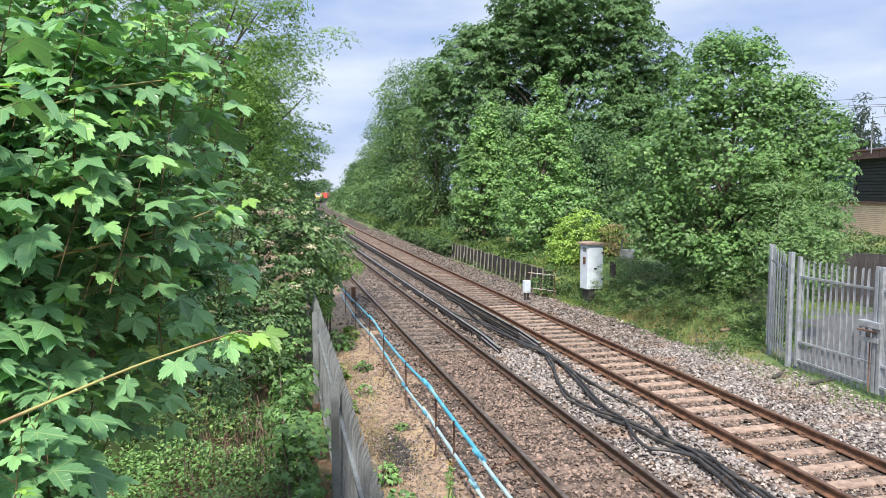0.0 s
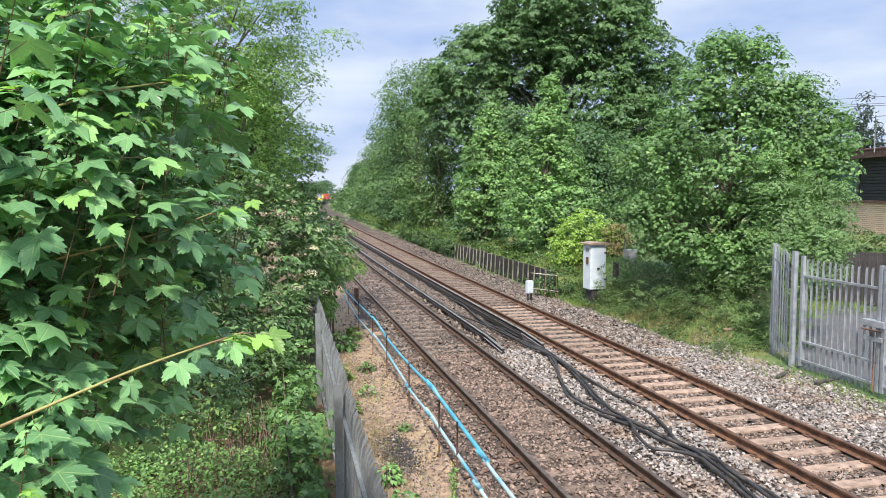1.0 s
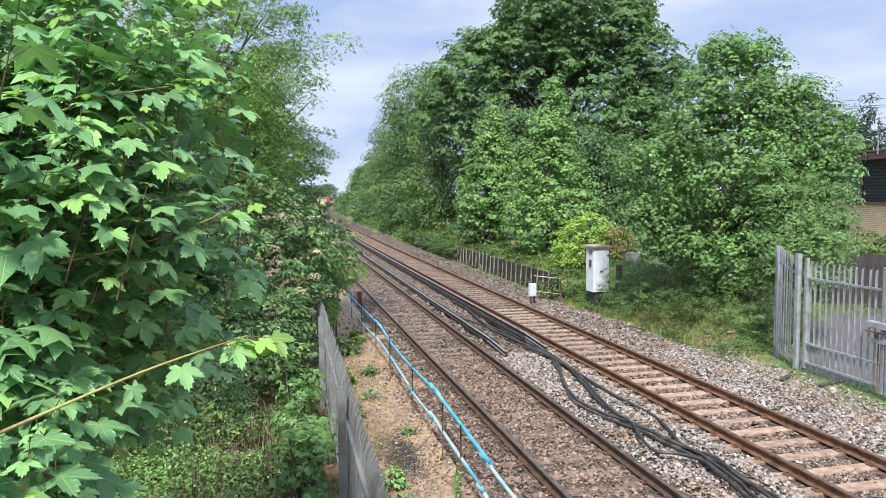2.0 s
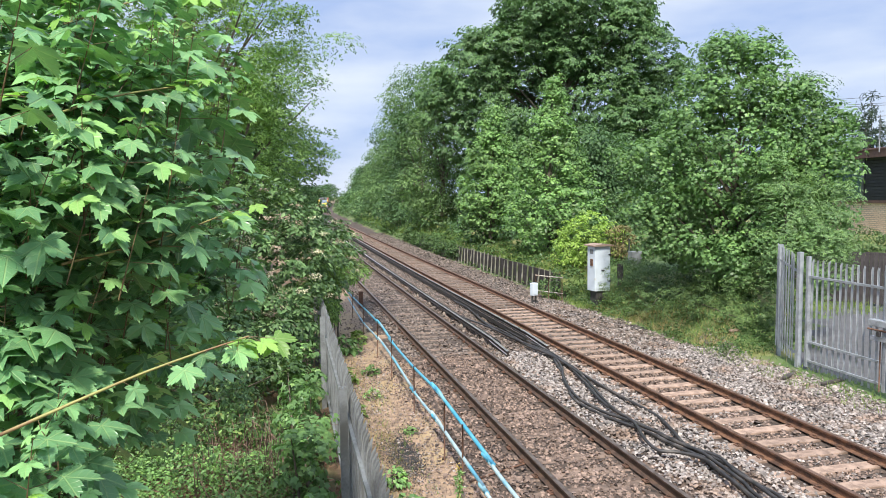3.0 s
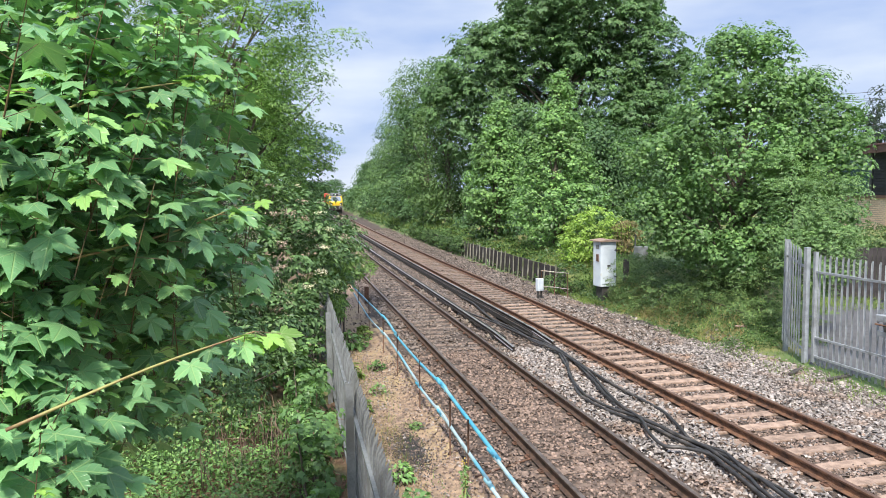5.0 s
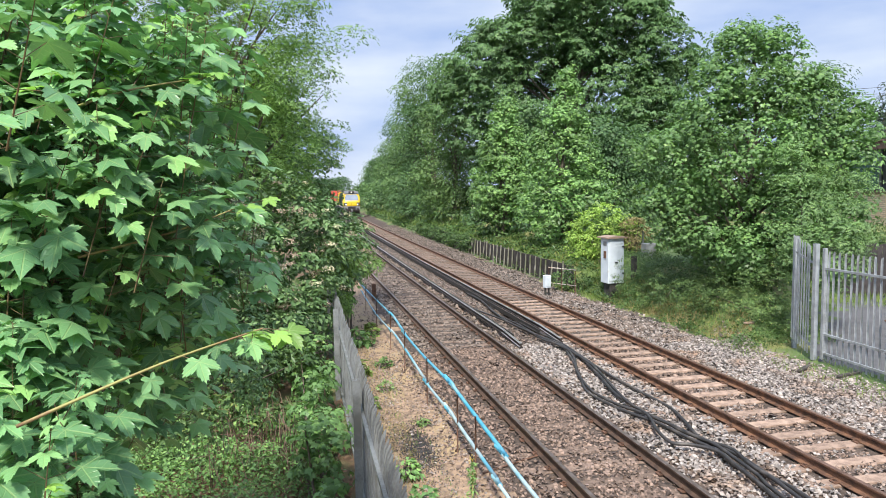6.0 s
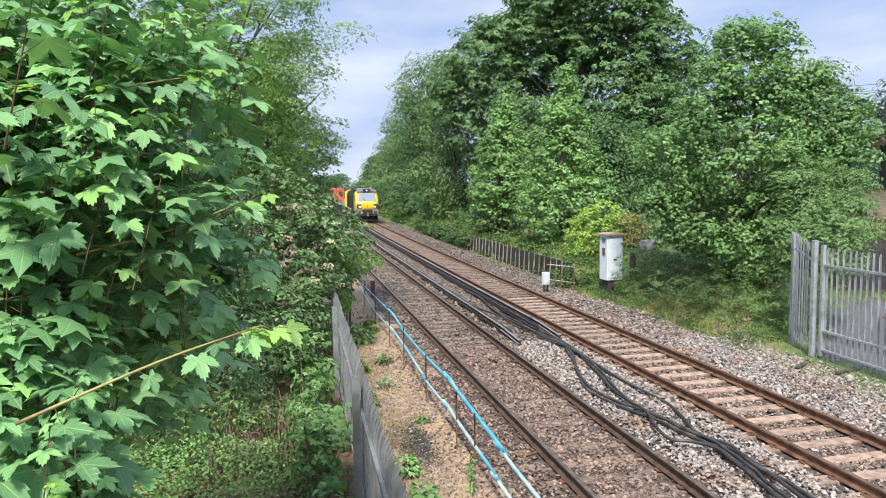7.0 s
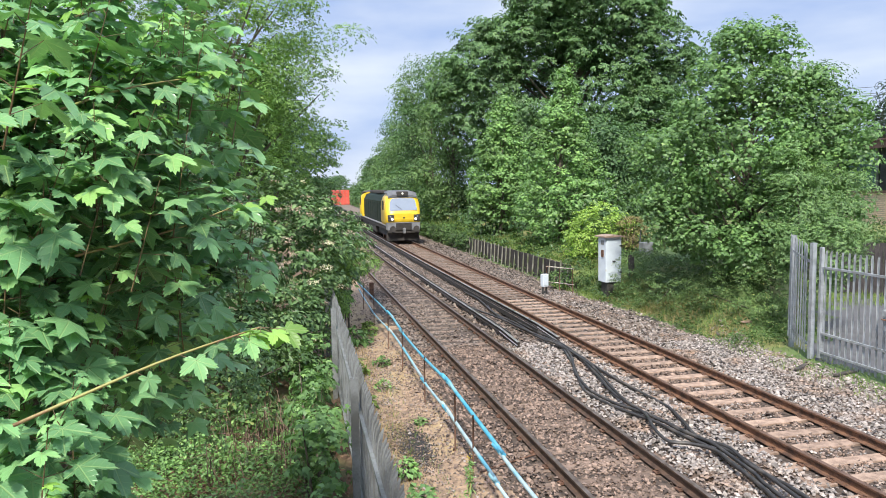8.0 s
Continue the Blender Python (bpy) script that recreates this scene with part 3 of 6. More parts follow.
def rail(u, parent, head, label=""):
    bm = add_sweep(bmesh.new(), RAIL_PROFILE, line_points(u, -8, 420))
    for f in bm.faces:
        if f.normal.z > 0.3 and f.calc_center_median().z > -0.006:
            f.material_index = 1
    ob = part("rail", bm, RAIL_DARK if head is RAIL_TOP else RAIL_RUST, parent, label)
    ob.data.materials.append(head)
    return ob


def sleeper_mesh(mat, length, name):
    bm = bmesh.new()
    add_box(bm, (-length / 2, -0.125, -0.14), (length / 2, 0.125, 0.0), 0.012)
    me = bpy.data.meshes.new(name)
    bm.to_mesh(me)
    bm.free()
    me.materials.append(mat)
    return me


def clip_mesh():
    """A rail chair with its spring clip."""
    bm = bmesh.new()
    add_box(bm, (-0.035, -0.06, -0.015), (0.035, 0.06, 0.006), 0.004)
    add_tube(bm, [(-0.02, -0.045, 0.01), (0.02, -0.05, 0.025), (0.03, -0.015, 0.028), (0.0, 0.0, 0.028), (0.03, 0.02, 0.025), (0.0, 0.045, 0.015)], 0.008, 4)
    me = bpy.data.meshes.new("rail_clip")
    bm.to_mesh(me)
    bm.free()
    me.materials.append(RUSTY)
    return me


def railway_track(u, label, sleeper, dirty, heads, drop, seed, shift):
    t = thing("railway_track", label, "railway track", "railway tracks")
    for off, h in zip((-0.7525, 0.7525), heads):
        rail(u + off, t, h)
    rng = random.Random(seed)
    clip = clip_mesh()
    k = 0
    for k in range(150):
        y = 4.0 + shift + k * SLEEPER_STEP + rng.uniform(-0.02, 0.02)
        share("sleeper", sleeper if y < 25 else dirty, t, pose(u + bend(y) + rng.uniform(-0.03, 0.03), y, -0.163 + drop + rng.uniform(-0.008, 0.006), rng.uniform(-1, 1), rng.uniform(-0.4, 0.4), -heading(y) + rng.uniform(-1.2, 1.2)))
        if 6 < y < 22:
            for off in (-0.7525, 0.7525):
                for side in (-1, 1):
                    share("rail_clip", clip, t, pose(u + off + side * 0.095 + bend(y), y, -0.148 + drop * 0.3, 0, 0, 0 if side < 0 else 180))
    return t


DIRTY = sleeper_mesh(SLEEPER_DIRTY, 2.5, "sleeper")
railway_track(NEAR_TRACK, "running line with dusty half-buried sleepers in rust-brown ballast", DIRTY, DIRTY, (RAIL_TOP, RAIL_TOP), -0.032, 3, 0.30)
railway_track(FAR_TRACK, "rusty running line on pale weathered sleepers", sleeper_mesh(SLEEPER, 2.5, "sleeper"), DIRTY, (RAIL_TOP_DULL, RAIL_TOP_DULL), 0.0, 4, 0.0)


def conductor_rail(u, label, start):
    t = thing("conductor_rail", label, "conductor rail", "conductor rails")
    prof = [(-0.05, 0.0), (0.05, 0.0), (0.05, 0.025), (0.022, 0.04), (0.022, 0.07), (0.04, 0.085), (0.04, 0.118), (0.03, 0.125), (-0.03, 0.125), (-0.04, 0.118), (-0.04, 0.085), (-0.022, 0.07), (-0.022, 0.04), (-0.05, 0.025)]
    pts = [(u + bend(start), start, -0.115), (u + bend(start + 1.6), start + 1.6, -0.045)] + line_points(u, start + 4, 400, -0.04)
    bm = add_sweep(bmesh.new(), prof, pts)
    # upward faces take the polished tone with the painted highlight
    for f in bm.faces:
        if f.normal.z > 0.5 and (f.calc_center_median().z > 0.075 or f.calc_center_median().y < start + 1.7):
            f.material_index = 1
    part("steel_bar", bm, CONDUCTOR, t).data.materials.append(BAR_HIGHLIGHT)
    bm = bmesh.new()
    add_tube(bm, [(0, 0, -0.12), (0, 0, -0.05), (0, 0, -0.045), (0, 0, 0.0)], [0.09, 0.085, 0.06, 0.055], 10)
    me = bpy.data.meshes.new("insulator")
    bm.to_mesh(me)
    bm.free()
    me.materials.append(POT)
    # the timber guard board that stands along the bar
    gx = u + (0.17 if u < 6.4 else -0.17)
    part("guard_board", add_sweep(bmesh.new(), [(-0.02, -0.1), (0.02, -0.1), (0.02, 0.03), (-0.02, 0.03)], line_points(gx, start + 1.2, 200, -0.02)), GUARD, t, "dark timber guard board")
    for k in range(36):
        y = start + 2.2 + k * 2.44
        share("insulator", me, t, pose(u + bend(y), y, -0.04))
    return t


conductor_rail(5.83, "grimy steel conductor rail ending in a ramp beside the near line", 17.3)
conductor_rail(7.06, "grimy steel conductor rail ending in a ramp beside the far line", 17.6)


# ---- ballast stones ----
def ballast(name, label, mat, zones, seed):
    rng = np.random.default_rng(seed)
    P, S = [], []
    for u0, u1, y0, y1, density, size in zones:
        n = int((u1 - u0) * (y1 - y0) * density)
        u, y = rng.uniform(u0, u1, n), rng.uniform(y0, y1, n)
        keep = np.ones(n, bool)
        for r in RAIL_X:
            keep &= np.abs(u - r) > 0.075
        for c, shift, odds in ((FAR_TRACK, 0.0, 0.93), (NEAR_TRACK, 0.3, 0.12)):
            ph = (y - 4.0 - shift + SLEEPER_STEP / 2) % SLEEPER_STEP - SLEEPER_STEP / 2
            keep &= ~((np.abs(ph) < 0.115) & (np.abs(u - c) < 0.72) & (rng.random(n) < odds))
        u, y = u[keep], y[keep]
        edge = np.minimum(np.minimum(u - u0, u1 - u) / 0.35, 1)
        keep = rng.random(len(u)) < edge
        u, y = u[keep], y[keep]
        z = np.array([ground_z(a, b) for a, b in zip(u, y)]) + rng.uniform(-0.012, 0.022, len(u))
        for c in (FAR_TRACK, NEAR_TRACK):
            z += 0.035 * ((np.abs(u - c) > 0.8) & (np.abs(u - c) < 1.4))
        x = u + np.array([bend(b) for b in y])
        P.append(np.stack([x, y, z], 1))
        S.append(size * rng.lognormal(0, 0.28, len(u)))
    P, S = np.concatenate(P), np.concatenate(S)
    n = len(P)
    nrm = np.array([0, 0, 1.0]) + rng.normal(size=(n, 3)) * 0.55
    v, f = scatter(PEBBLE, P, nrm, S, rng)
    v = v + rng.normal(size=v.shape) * 0.0045
    tagged(new(name, mesh_of(name, v, f, mat)), label, "ballast", kind="stuff")


ballast("ballast_stones", "pale grey crushed-stone ballast between and beside the tracks", STONE, [(5.45, 7.42, 6, 18, 440, 0.035), (9.12, 12.3, 6, 18, 380, 0.036), (9.15, 11.5, 18, 27, 90, 0.04), (7.62, 8.95, 6, 13, 120, 0.03), (1.1, 3.0, 5, 20, 150, 0.02)], 11)
ballast("brown_ballast_stones", "rust-brown crushed-stone ballast in the track beds", STONE_RUST, [(2.35, 3.78, 5, 18, 300, 0.031), (3.88, 5.28, 5.5, 18, 560, 0.031), (7.6, 8.98, 6, 18, 380, 0.033), (1.1, 2.7, 5, 18, 330, 0.019), (1.2, 2.9, 18, 30, 60, 0.03), (9.1, 10.2, 8, 30, 60, 0.034), (5.45, 7.4, 8, 40, 40, 0.036)], 12)
ballast("sooty_ballast_stones", "dull brown-grey ballast along the farther track", STONE_DULL, [(9.15, 11.5, 17, 45, 100, 0.047), (3.0, 5.28, 18, 45, 110, 0.044), (7.6, 8.98, 17, 45, 95, 0.045), (5.45, 7.42, 17.5, 45, 110, 0.045), (9.15, 11.5, 45, 80, 45, 0.06), (3.0, 8.98, 45, 75, 40, 0.06)], 13)


def dark_patch():
    """A patch of small dark stones on the path."""
    rng = np.random.default_rng(14)
    n = 4000
    p = rng.normal(size=(n, 2)) * np.array([0.17, 0.5]) + np.array([2.0, 11.6])
    z = np.array([ground_z(a, b) for a, b in p]) + rng.uniform(0, 0.015, n)
    v, f = scatter(PEBBLE, np.column_stack([p, z]), np.array([0, 0, 1.0]) + rng.normal(size=(n, 3)) * 0.5, rng.uniform(0.008, 0.02, n), rng)
    tagged(new("dark_gravel_patch", mesh_of("dark_gravel_patch", v, f, RUBBER)), "patch of small dark stones on the sandy path", "cinders", kind="stuff")


dark_patch()


# ---- cables on the ballast ----
def smooth_path(pts, steps=6):
    """Points on a curve that runs smoothly through the given ones."""
    p = [Vector(a) for a in pts]
    out = []
    for i in range(len(p) - 1):
        a, b, c, d = p[max(i - 1, 0)], p[i], p[i + 1], p[min(i + 2, len(p) - 1)]
        for k in range(steps):
            t = k / steps
            out.append(0.5 * ((2 * b) + (c - a) * t + (2 * a - 5 * b + 4 * c - d) * t * t + (3 * b - a - 3 * c + d) * t ** 3))
    return out + [p[-1]]


CABLE_ROUTES = [
    [(7.16, 26.1), (7.32, 25.3), (6.8, 23.5), (6.64, 21.9), (6.78, 20.5), (6.79, 18.8), (6.95, 17.7), (6.97, 16.2), (6.88, 14.4), (6.92, 12.9), (6.94, 11.8), (6.76, 11.0), (6.57, 10.2), (6.64, 9.86), (6.7, 9.34), (6.67, 8.6), (6.7, 8.1), (6.6, 6.8), (6.3, 5.0)],
    [(6.8, 27.0), (6.85, 25.0), (6.62, 22.4), (6.56, 20.4), (6.64, 19.3), (6.71, 17.9), (6.9, 17.0), (6.68, 15.8), (6.24, 14.56), (5.97, 13.25), (6.03, 12.33), (6.21, 11.74), (6.36, 11.27), (6.45, 10.5), (6.58, 9.87), (6.55, 9.27), (6.48, 8.63), (6.38, 8.2), (6.2, 6.8), (6.1, 5.0)],
    [(5.95, 24.0), (6.2, 22.6), (6.45, 21.2), (6.6, 19.2), (6.78, 17.6), (6.86, 16.4), (6.75, 14.8), (6.42, 13.1), (6.25, 12.15), (6.25, 11.4), (5.99, 10.6), (5.93, 10.05), (6.18, 9.86), (6.4, 9.5), (6.35, 9.0), (6.25, 8.3), (6.0, 6.9), (5.8, 5.0)],
    [(7.02, 18.0), (6.98, 17.2), (6.8, 16.5), (6.5, 15.3), (6.16, 14.2), (5.88, 13.2), (5.95, 12.2), (6.14, 11.6), (6.30, 11.1), (6.38, 10.4), (6.5, 9.8), (6.46, 9.2), (6.38, 8.5), (6.26, 7.9), (6.1, 6.8), (5.95, 5.0)],
    [(7.0, 23.5), (6.95, 22.0), (6.88, 20.3), (6.9, 18.8), (7.02, 17.4), (6.9, 16.0), (6.62, 14.3), (6.3, 12.7), (6.32, 11.5), (6.42, 10.8), (6.52, 10.1), (6.72, 9.6), (6.62, 9.0), (6.58, 8.4), (6.45, 7.4), (6.2, 5.0)],
]
for i, route in enumerate(CABLE_ROUTES):
    rng = random.Random(20 + i)
    pts = smooth_path([(u + bend(y), y, -0.135 + 0.03 * (i % 3) + rng.uniform(0, 0.02)) for u, y in route], 8)
    ob = part("power_cable", tube(pts, 0.029, 9), RUBBER, None, "thick black rubber power cable snaking over the ballast")
    tagged(ob, category="cable", group="power cables")


# ---- blue pipe handrail beside the path ----
def pipe_fence():
    t = thing("pipe_handrail", "low handrail of blue and bleached plastic pipe on rusty iron stakes", "handrail")
    zg = -0.32
    xs = 2.63
    top = [(xs + bend(y), y, z) for y, z in ((3.0, 0.6), (7.5, 0.60), (8.7, 0.63), (11.1, 0.70), (11.75, 0.74), (14.0, 0.65), (16.7, 0.62), (19.0, 0.68), (24.6, 0.50), (27.5, 0.42))]
    low = [(xs - 0.02 + bend(y), y, z) for y, z in ((3.0, 0.15), (8.8, 0.17), (11.0, 0.20), (11.75, 0.23), (13.8, 0.18), (16.4, 0.25), (18.9, 0.25), (22.3, 0.12), (27.0, 0.22))]
    for path, gauge, mats, joints in ((top, 0.026, (BLUE_PALE, BLUE, BLUE, BLUE), (8.7, 11.75, 16.7, 19.0)), (low, 0.024, (BLUE_PALE, BLUE_PALE, BLUE_PALE, BLUE_PALE), (8.8, 11.75, 13.8, 18.9))):
        pts = smooth_path(path, 5)
        cuts = [0.0, *joints, 99.0]
        for k in range(5):
            seg = [p for p in pts if cuts[k] - 0.35 <= p.y <= cuts[k + 1] + 0.35]
            if len(seg) > 1:
                part("pipe", tube([p + Vector((0.012 * (k % 2), 0, 0.02 * (k % 2))) for p in seg], gauge + 0.004 * (k % 2), 10), mats[min(k, 3)], t, "" if mats[min(k, 3)] is BLUE else "sun-bleached blue plastic pipe")
        for y in joints:
            a = min(pts, key=lambda p: abs(p.y - y))
            part("pipe_sleeve", tube([a + Vector((0.004, -0.16, 0.004)), a + Vector((0.004, 0.16, 0.004))], 0.036, 10), BLUE, t)
    for y in (9.85, 11.0, 13.6, 16.4, 18.8, 22.0, 25.2):
        part("stake", tube([(xs + bend(y) - 0.03, y, zg - 0.1), (xs + bend(y) - 0.02, y, 0.72)], 0.014, 6), RUSTY, t)


pipe_fence()
bar = part("iron_rod", tube([(2.75, 9.95, -0.2), (3.75, 10.3, -0.16)], 0.016, 6), RUSTY, None, "rusty iron rod lying from the handrail to the rail")
tagged(bar, category="rod")
stump = part("marker_post", box((3.1, 26.9, -0.4), (3.26, 27.06, 0.45), 0.015), RUSTY, None, "short rusty square marker post beside the path")
tagged(stump, category="post")


# ---- palisade fences ----
def pale_mesh(height, mat, width=0.068, splay=0.0, deep=0.014):
    """One W-section pale with a three-pointed top, which leans out by splay."""
    bm = bmesh.new()
    xs = [-0.5, -0.26, 0.0, 0.26, 0.5]
    ds = [0.0, deep, deep * 0.3, deep, 0.0]
    tops = [height - 0.08, height, height - 0.045, height, height - 0.08]
    th = 0.004
    levels = []
    for shift in (0.0, th):
        levels.append([[bm.verts.new((x * width, shift - d - lean, h)) for h, lean in ((0.0, 0.0), (height - 0.2, 0.0), (z, splay * (z - height + 0.2) / 0.2))] for x, d, z in zip(xs, ds, tops)])
    front, rear = levels
    for a, b in zip(front, front[1:]):
        for k in range(2):
            bm.faces.new((a[k], b[k], b[k + 1], a[k + 1]))
    for a, b in zip(rear, rear[1:]):
        for k in range(2):
            bm.faces.new((b[k], a[k], a[k + 1], b[k + 1]))
    for k in range(4):
        bm.faces.new((front[k][2], front[k + 1][2], rear[k + 1][2], rear[k][2]))
    for k in range(2):
        bm.faces.new((front[0][k], front[0][k + 1], rear[0][k + 1], rear[0][k]))
        bm.faces.new((front[4][k + 1], front[4][k], rear[4][k], rear[4][k + 1]))
    me = bpy.data.meshes.new("pale")
    bm.to_mesh(me)
    bm.free()
    me.materials.append(mat)
    return me


def palisade(name, label, category, a, b, posts, height, mat, step, side, foot=0.05, post_over=-0.05, post_size=0.1, rails=None, splay=0.0):
    """A run of palisade from a to b (x, y, ground z); the pales hang on the given side of two rails."""
    a, b = Vector(a), Vector(b)
    d = b - a
    n = max(int(round(d.length / step)), 1)
    t = thing(name, label, category)
    ang = math.degrees(math.atan2(d.y, d.x))
    out = Vector((-d.y, d.x, 0)).normalized() * side
    me = pale_mesh(height - foot, mat, splay=splay, deep=0.034 if splay else 0.014)
    for k in range(n):
        p = a + d * ((k + 0.5) / n) + out * 0.03
        share("pale", me, t, pose(p.x, p.y, p.z + foot, random.uniform(-0.4, 0.4), random.uniform(-0.4, 0.4), ang + (0 if side < 0 else 180)))
    for h in rails or (0.28, height - 0.42):
        part("rail", add_sweep(bmesh.new(), [(-0.022, -0.025), (0.022, -0.025), (0.022, 0.025), (-0.022, 0.025)], [a + Vector((0, 0, h)), b + Vector((0, 0, h))]), mat, t)
    for s in posts:
        p = a + d * s - out * 0.07
        bm = bmesh.new()
        h = post_size / 2
        add_sweep(bm, [(-h, -h), (h, -h), (h, -h + 0.01), (0.006, -h + 0.01), (0.006, h - 0.01), (h, h - 0.01), (h, h), (-h, h), (-h, h - 0.01), (-0.006, h - 0.01), (-0.006, -h + 0.01), (-h, -h + 0.01)], [(0, 0, -0.3), (0, 0, height + post_over)], Vector((0, 1, 0)))
        ob = part("post", bm, mat, t)
        ob.matrix_basis = pose(p.x, p.y, p.z, 0, 0, ang + 90)
    return t


LEFT_TOP = 1.5
palisade("palisade_fence", "weathered galvanised palisade fence between path and undergrowth", "fence", (0.80, 4.2, -0.45), (1.09, 19.2, -0.45), (0.34, 0.72, 0.97), LEFT_TOP + 0.45, GALV_OLD, 0.15, -1, post_over=0.06, splay=0.035)
palisade("palisade_fence", "galvanised palisade fence leading back from the gate post", "fence", (12.50, 14.80, -0.2), (12.85, 15.9, 0.0), (0.99,), 2.75, GALV, 0.15, 1)


def gate(hinge, tip, label, lock):
    a, b = Vector(hinge), Vector(tip)
    t = palisade("palisade_gate", label, "gate", a, b, (), 2.66, GALV, 0.185, 1, 0.02, rails=(0.2, 0.66, 2.24))
    d = (b - a).normalized()
    for p in (a, b):
        bm = box((-0.04, -0.04, 0.05), (0.04, 0.04, 2.72), 0.005)
        ob = part("stile", bm, GALV, t)
        ob.matrix_basis = pose(p.x, p.y, p.z, 0, 0, math.degrees(math.atan2(d.y, d.x)))
    if lock:
        q = b - d * 0.06
        lock_case = part("lock_box", box((q.x - 0.11, q.y - 0.24, 1.22), (q.x + 0.05, q.y + 0.3, 1.36), 0.012), GALV, t, "galvanised lock box")
        part("hasp", tube([(q.x - 0.13, q.y - 0.22, 1.16), (q.x - 0.13, q.y + 0.28, 1.16)], 0.02, 8), RUSTY, lock_case, "rusty sliding hasp")
        part("padlock", box((q.x - 0.16, q.y - 0.04, 1.03), (q.x - 0.11, q.y + 0.04, 1.14), 0.012), DARK_IRON, lock_case, "dark padlock")
        part("lock_plate", box((q.x - 0.10, q.y - 0.2, 0.92), (q.x - 0.06, q.y + 0.26, 1.02), 0.008), GALV, lock_case)
        part("drop_bolt", tube([(q.x - 0.08, q.y, -0.15), (q.x - 0.08, q.y, 0.95)], 0.014, 6), RUSTY, t, "rusty drop bolt")
    return t


gate((12.41, 14.28, -0.2), (12.32, 11.95, -0.2), "galvanised palisade gate leaf with a lock box", True)
gate((12.31, 11.82, -0.2), (12.24, 9.6, -0.2), "galvanised palisade gate leaf, shut", False)
for y, x in ((14.60, 12.44), (9.42, 12.23)):
    gp = thing("gate_post", "square galvanised steel gate post", "post", "gate posts", pose(x, y, -0.25))
    part("shaft", box((-0.055, -0.055, 0), (0.055, 0.055, 2.82), 0.008), GALV, gp)
    part("cap", box((-0.06, -0.06, 2.82), (0.06, 0.06, 2.85), 0.01), GALV, gp)


# ---- relay cabinet and small lineside things ----
def relay_cabinet(x, y, z):
    t = thing("relay_cabinet", "white painted steel relay cabinet with a weathered plywood lid", "cabinet", at=pose(x, y, z, 0, 0, 4))
    part("plinth", box((-0.22, -0.22, 0), (0.30, 0.24, 0.62), 0.01), DARK_IRON, t, "dark plinth")
    part("body", box((-0.33, -0.28, 0.6), (0.33, 0.28, 2.3), 0.015), WHITE, t)
    d = part("door", box((-0.285, -0.302, 0.7), (0.285, -0.278, 2.2), 0.008), WHITE, t)
    part("handle", box((-0.06, -0.335, 1.36), (0.06, -0.30, 1.42), 0.006), DARK_IRON, d, "dark handle")
    for h in (0.95, 1.95):
        part("hinge", box((0.24, -0.325, h), (0.345, -0.295, h + 0.05), 0.004), DARK_IRON, d)
    part("side_bracket", box((-0.36, -0.14, 1.55), (-0.33, 0.02, 1.82), 0.006), RUSTY, t, "rusty side bracket")
    part("vent_plate", box((-0.345, -0.16, 2.02), (-0.33, 0.06, 2.18), 0.004), GALV_OLD, t, "grey vent plate")
    bm = bmesh.new()
    add_sweep(bm, [(-0.42, 0.0), (0.42, 0.0), (0.42, 0.045), (0, 0.09), (-0.42, 0.045)], [(0, -0.40, 2.3), (0, 0.40, 2.3)])
    part("lid", bm, ROOF_WOOD, t, "weathered brown plywood lid")


relay_cabinet(11.98, 24.6, -0.2)


def lineside_post(x, y, z):
    t = thing("lineside_box", "small white lineside box on two dark legs", "electrical box", at=pose(x, y, z, 0, 0, 15))
    for k in (-0.08, 0.08):
        part("leg", box((k - 0.025, -0.03, -0.05), (k + 0.025, 0.03, 0.36), 0.005), DARK_IRON, t)
    part("case", box((-0.13, -0.1, 0.34), (0.13, 0.1, 0.84), 0.03), WHITE, t)
    part("cover", box((-0.1, -0.112, 0.4), (0.1, -0.098, 0.76), 0.008), WHITE, t)


lineside_post(9.85, 25.9, -0.22)


def low_railing():
    t = thing("low_railing", "low white-painted tube railing beside the ballast", "railing")
    a, b = Vector((10.45, 27.3, -0.2)), Vector((11.1, 26.0, -0.2))
    for h in (0.32, 0.95):
        part("tube_rail", tube([a + Vector((0, 0, h)), b + Vector((0, 0, h))], 0.02, 8), WORN_WHITE, t)
    for s in (0.02, 0.5, 0.98):
        p = a.lerp(b, s)
        part("post", tube([p + Vector((0, 0, -0.1)), p + Vector((0, 0, 0.98))], 0.02, 8), RUSTY, t)


low_railing()


def grey_box(x, y, z):
    t = thing("equipment_box", "grey steel equipment box on a thin post behind the cabinet", "electrical box", at=pose(x, y, z, 0, 0, 8))
    part("case", box((-0.24, -0.15, 0.75), (0.24, 0.15, 1.4), 0.015), GALV_OLD, t)
    part("door", box((-0.2, -0.165, 0.8), (0.2, -0.15, 1.35), 0.006), GALV_OLD, t)
    part("post", tube([(-0.2, 0.1, 0), (-0.2, 0.1, 1.9)], 0.03, 8), GALV_OLD, t)


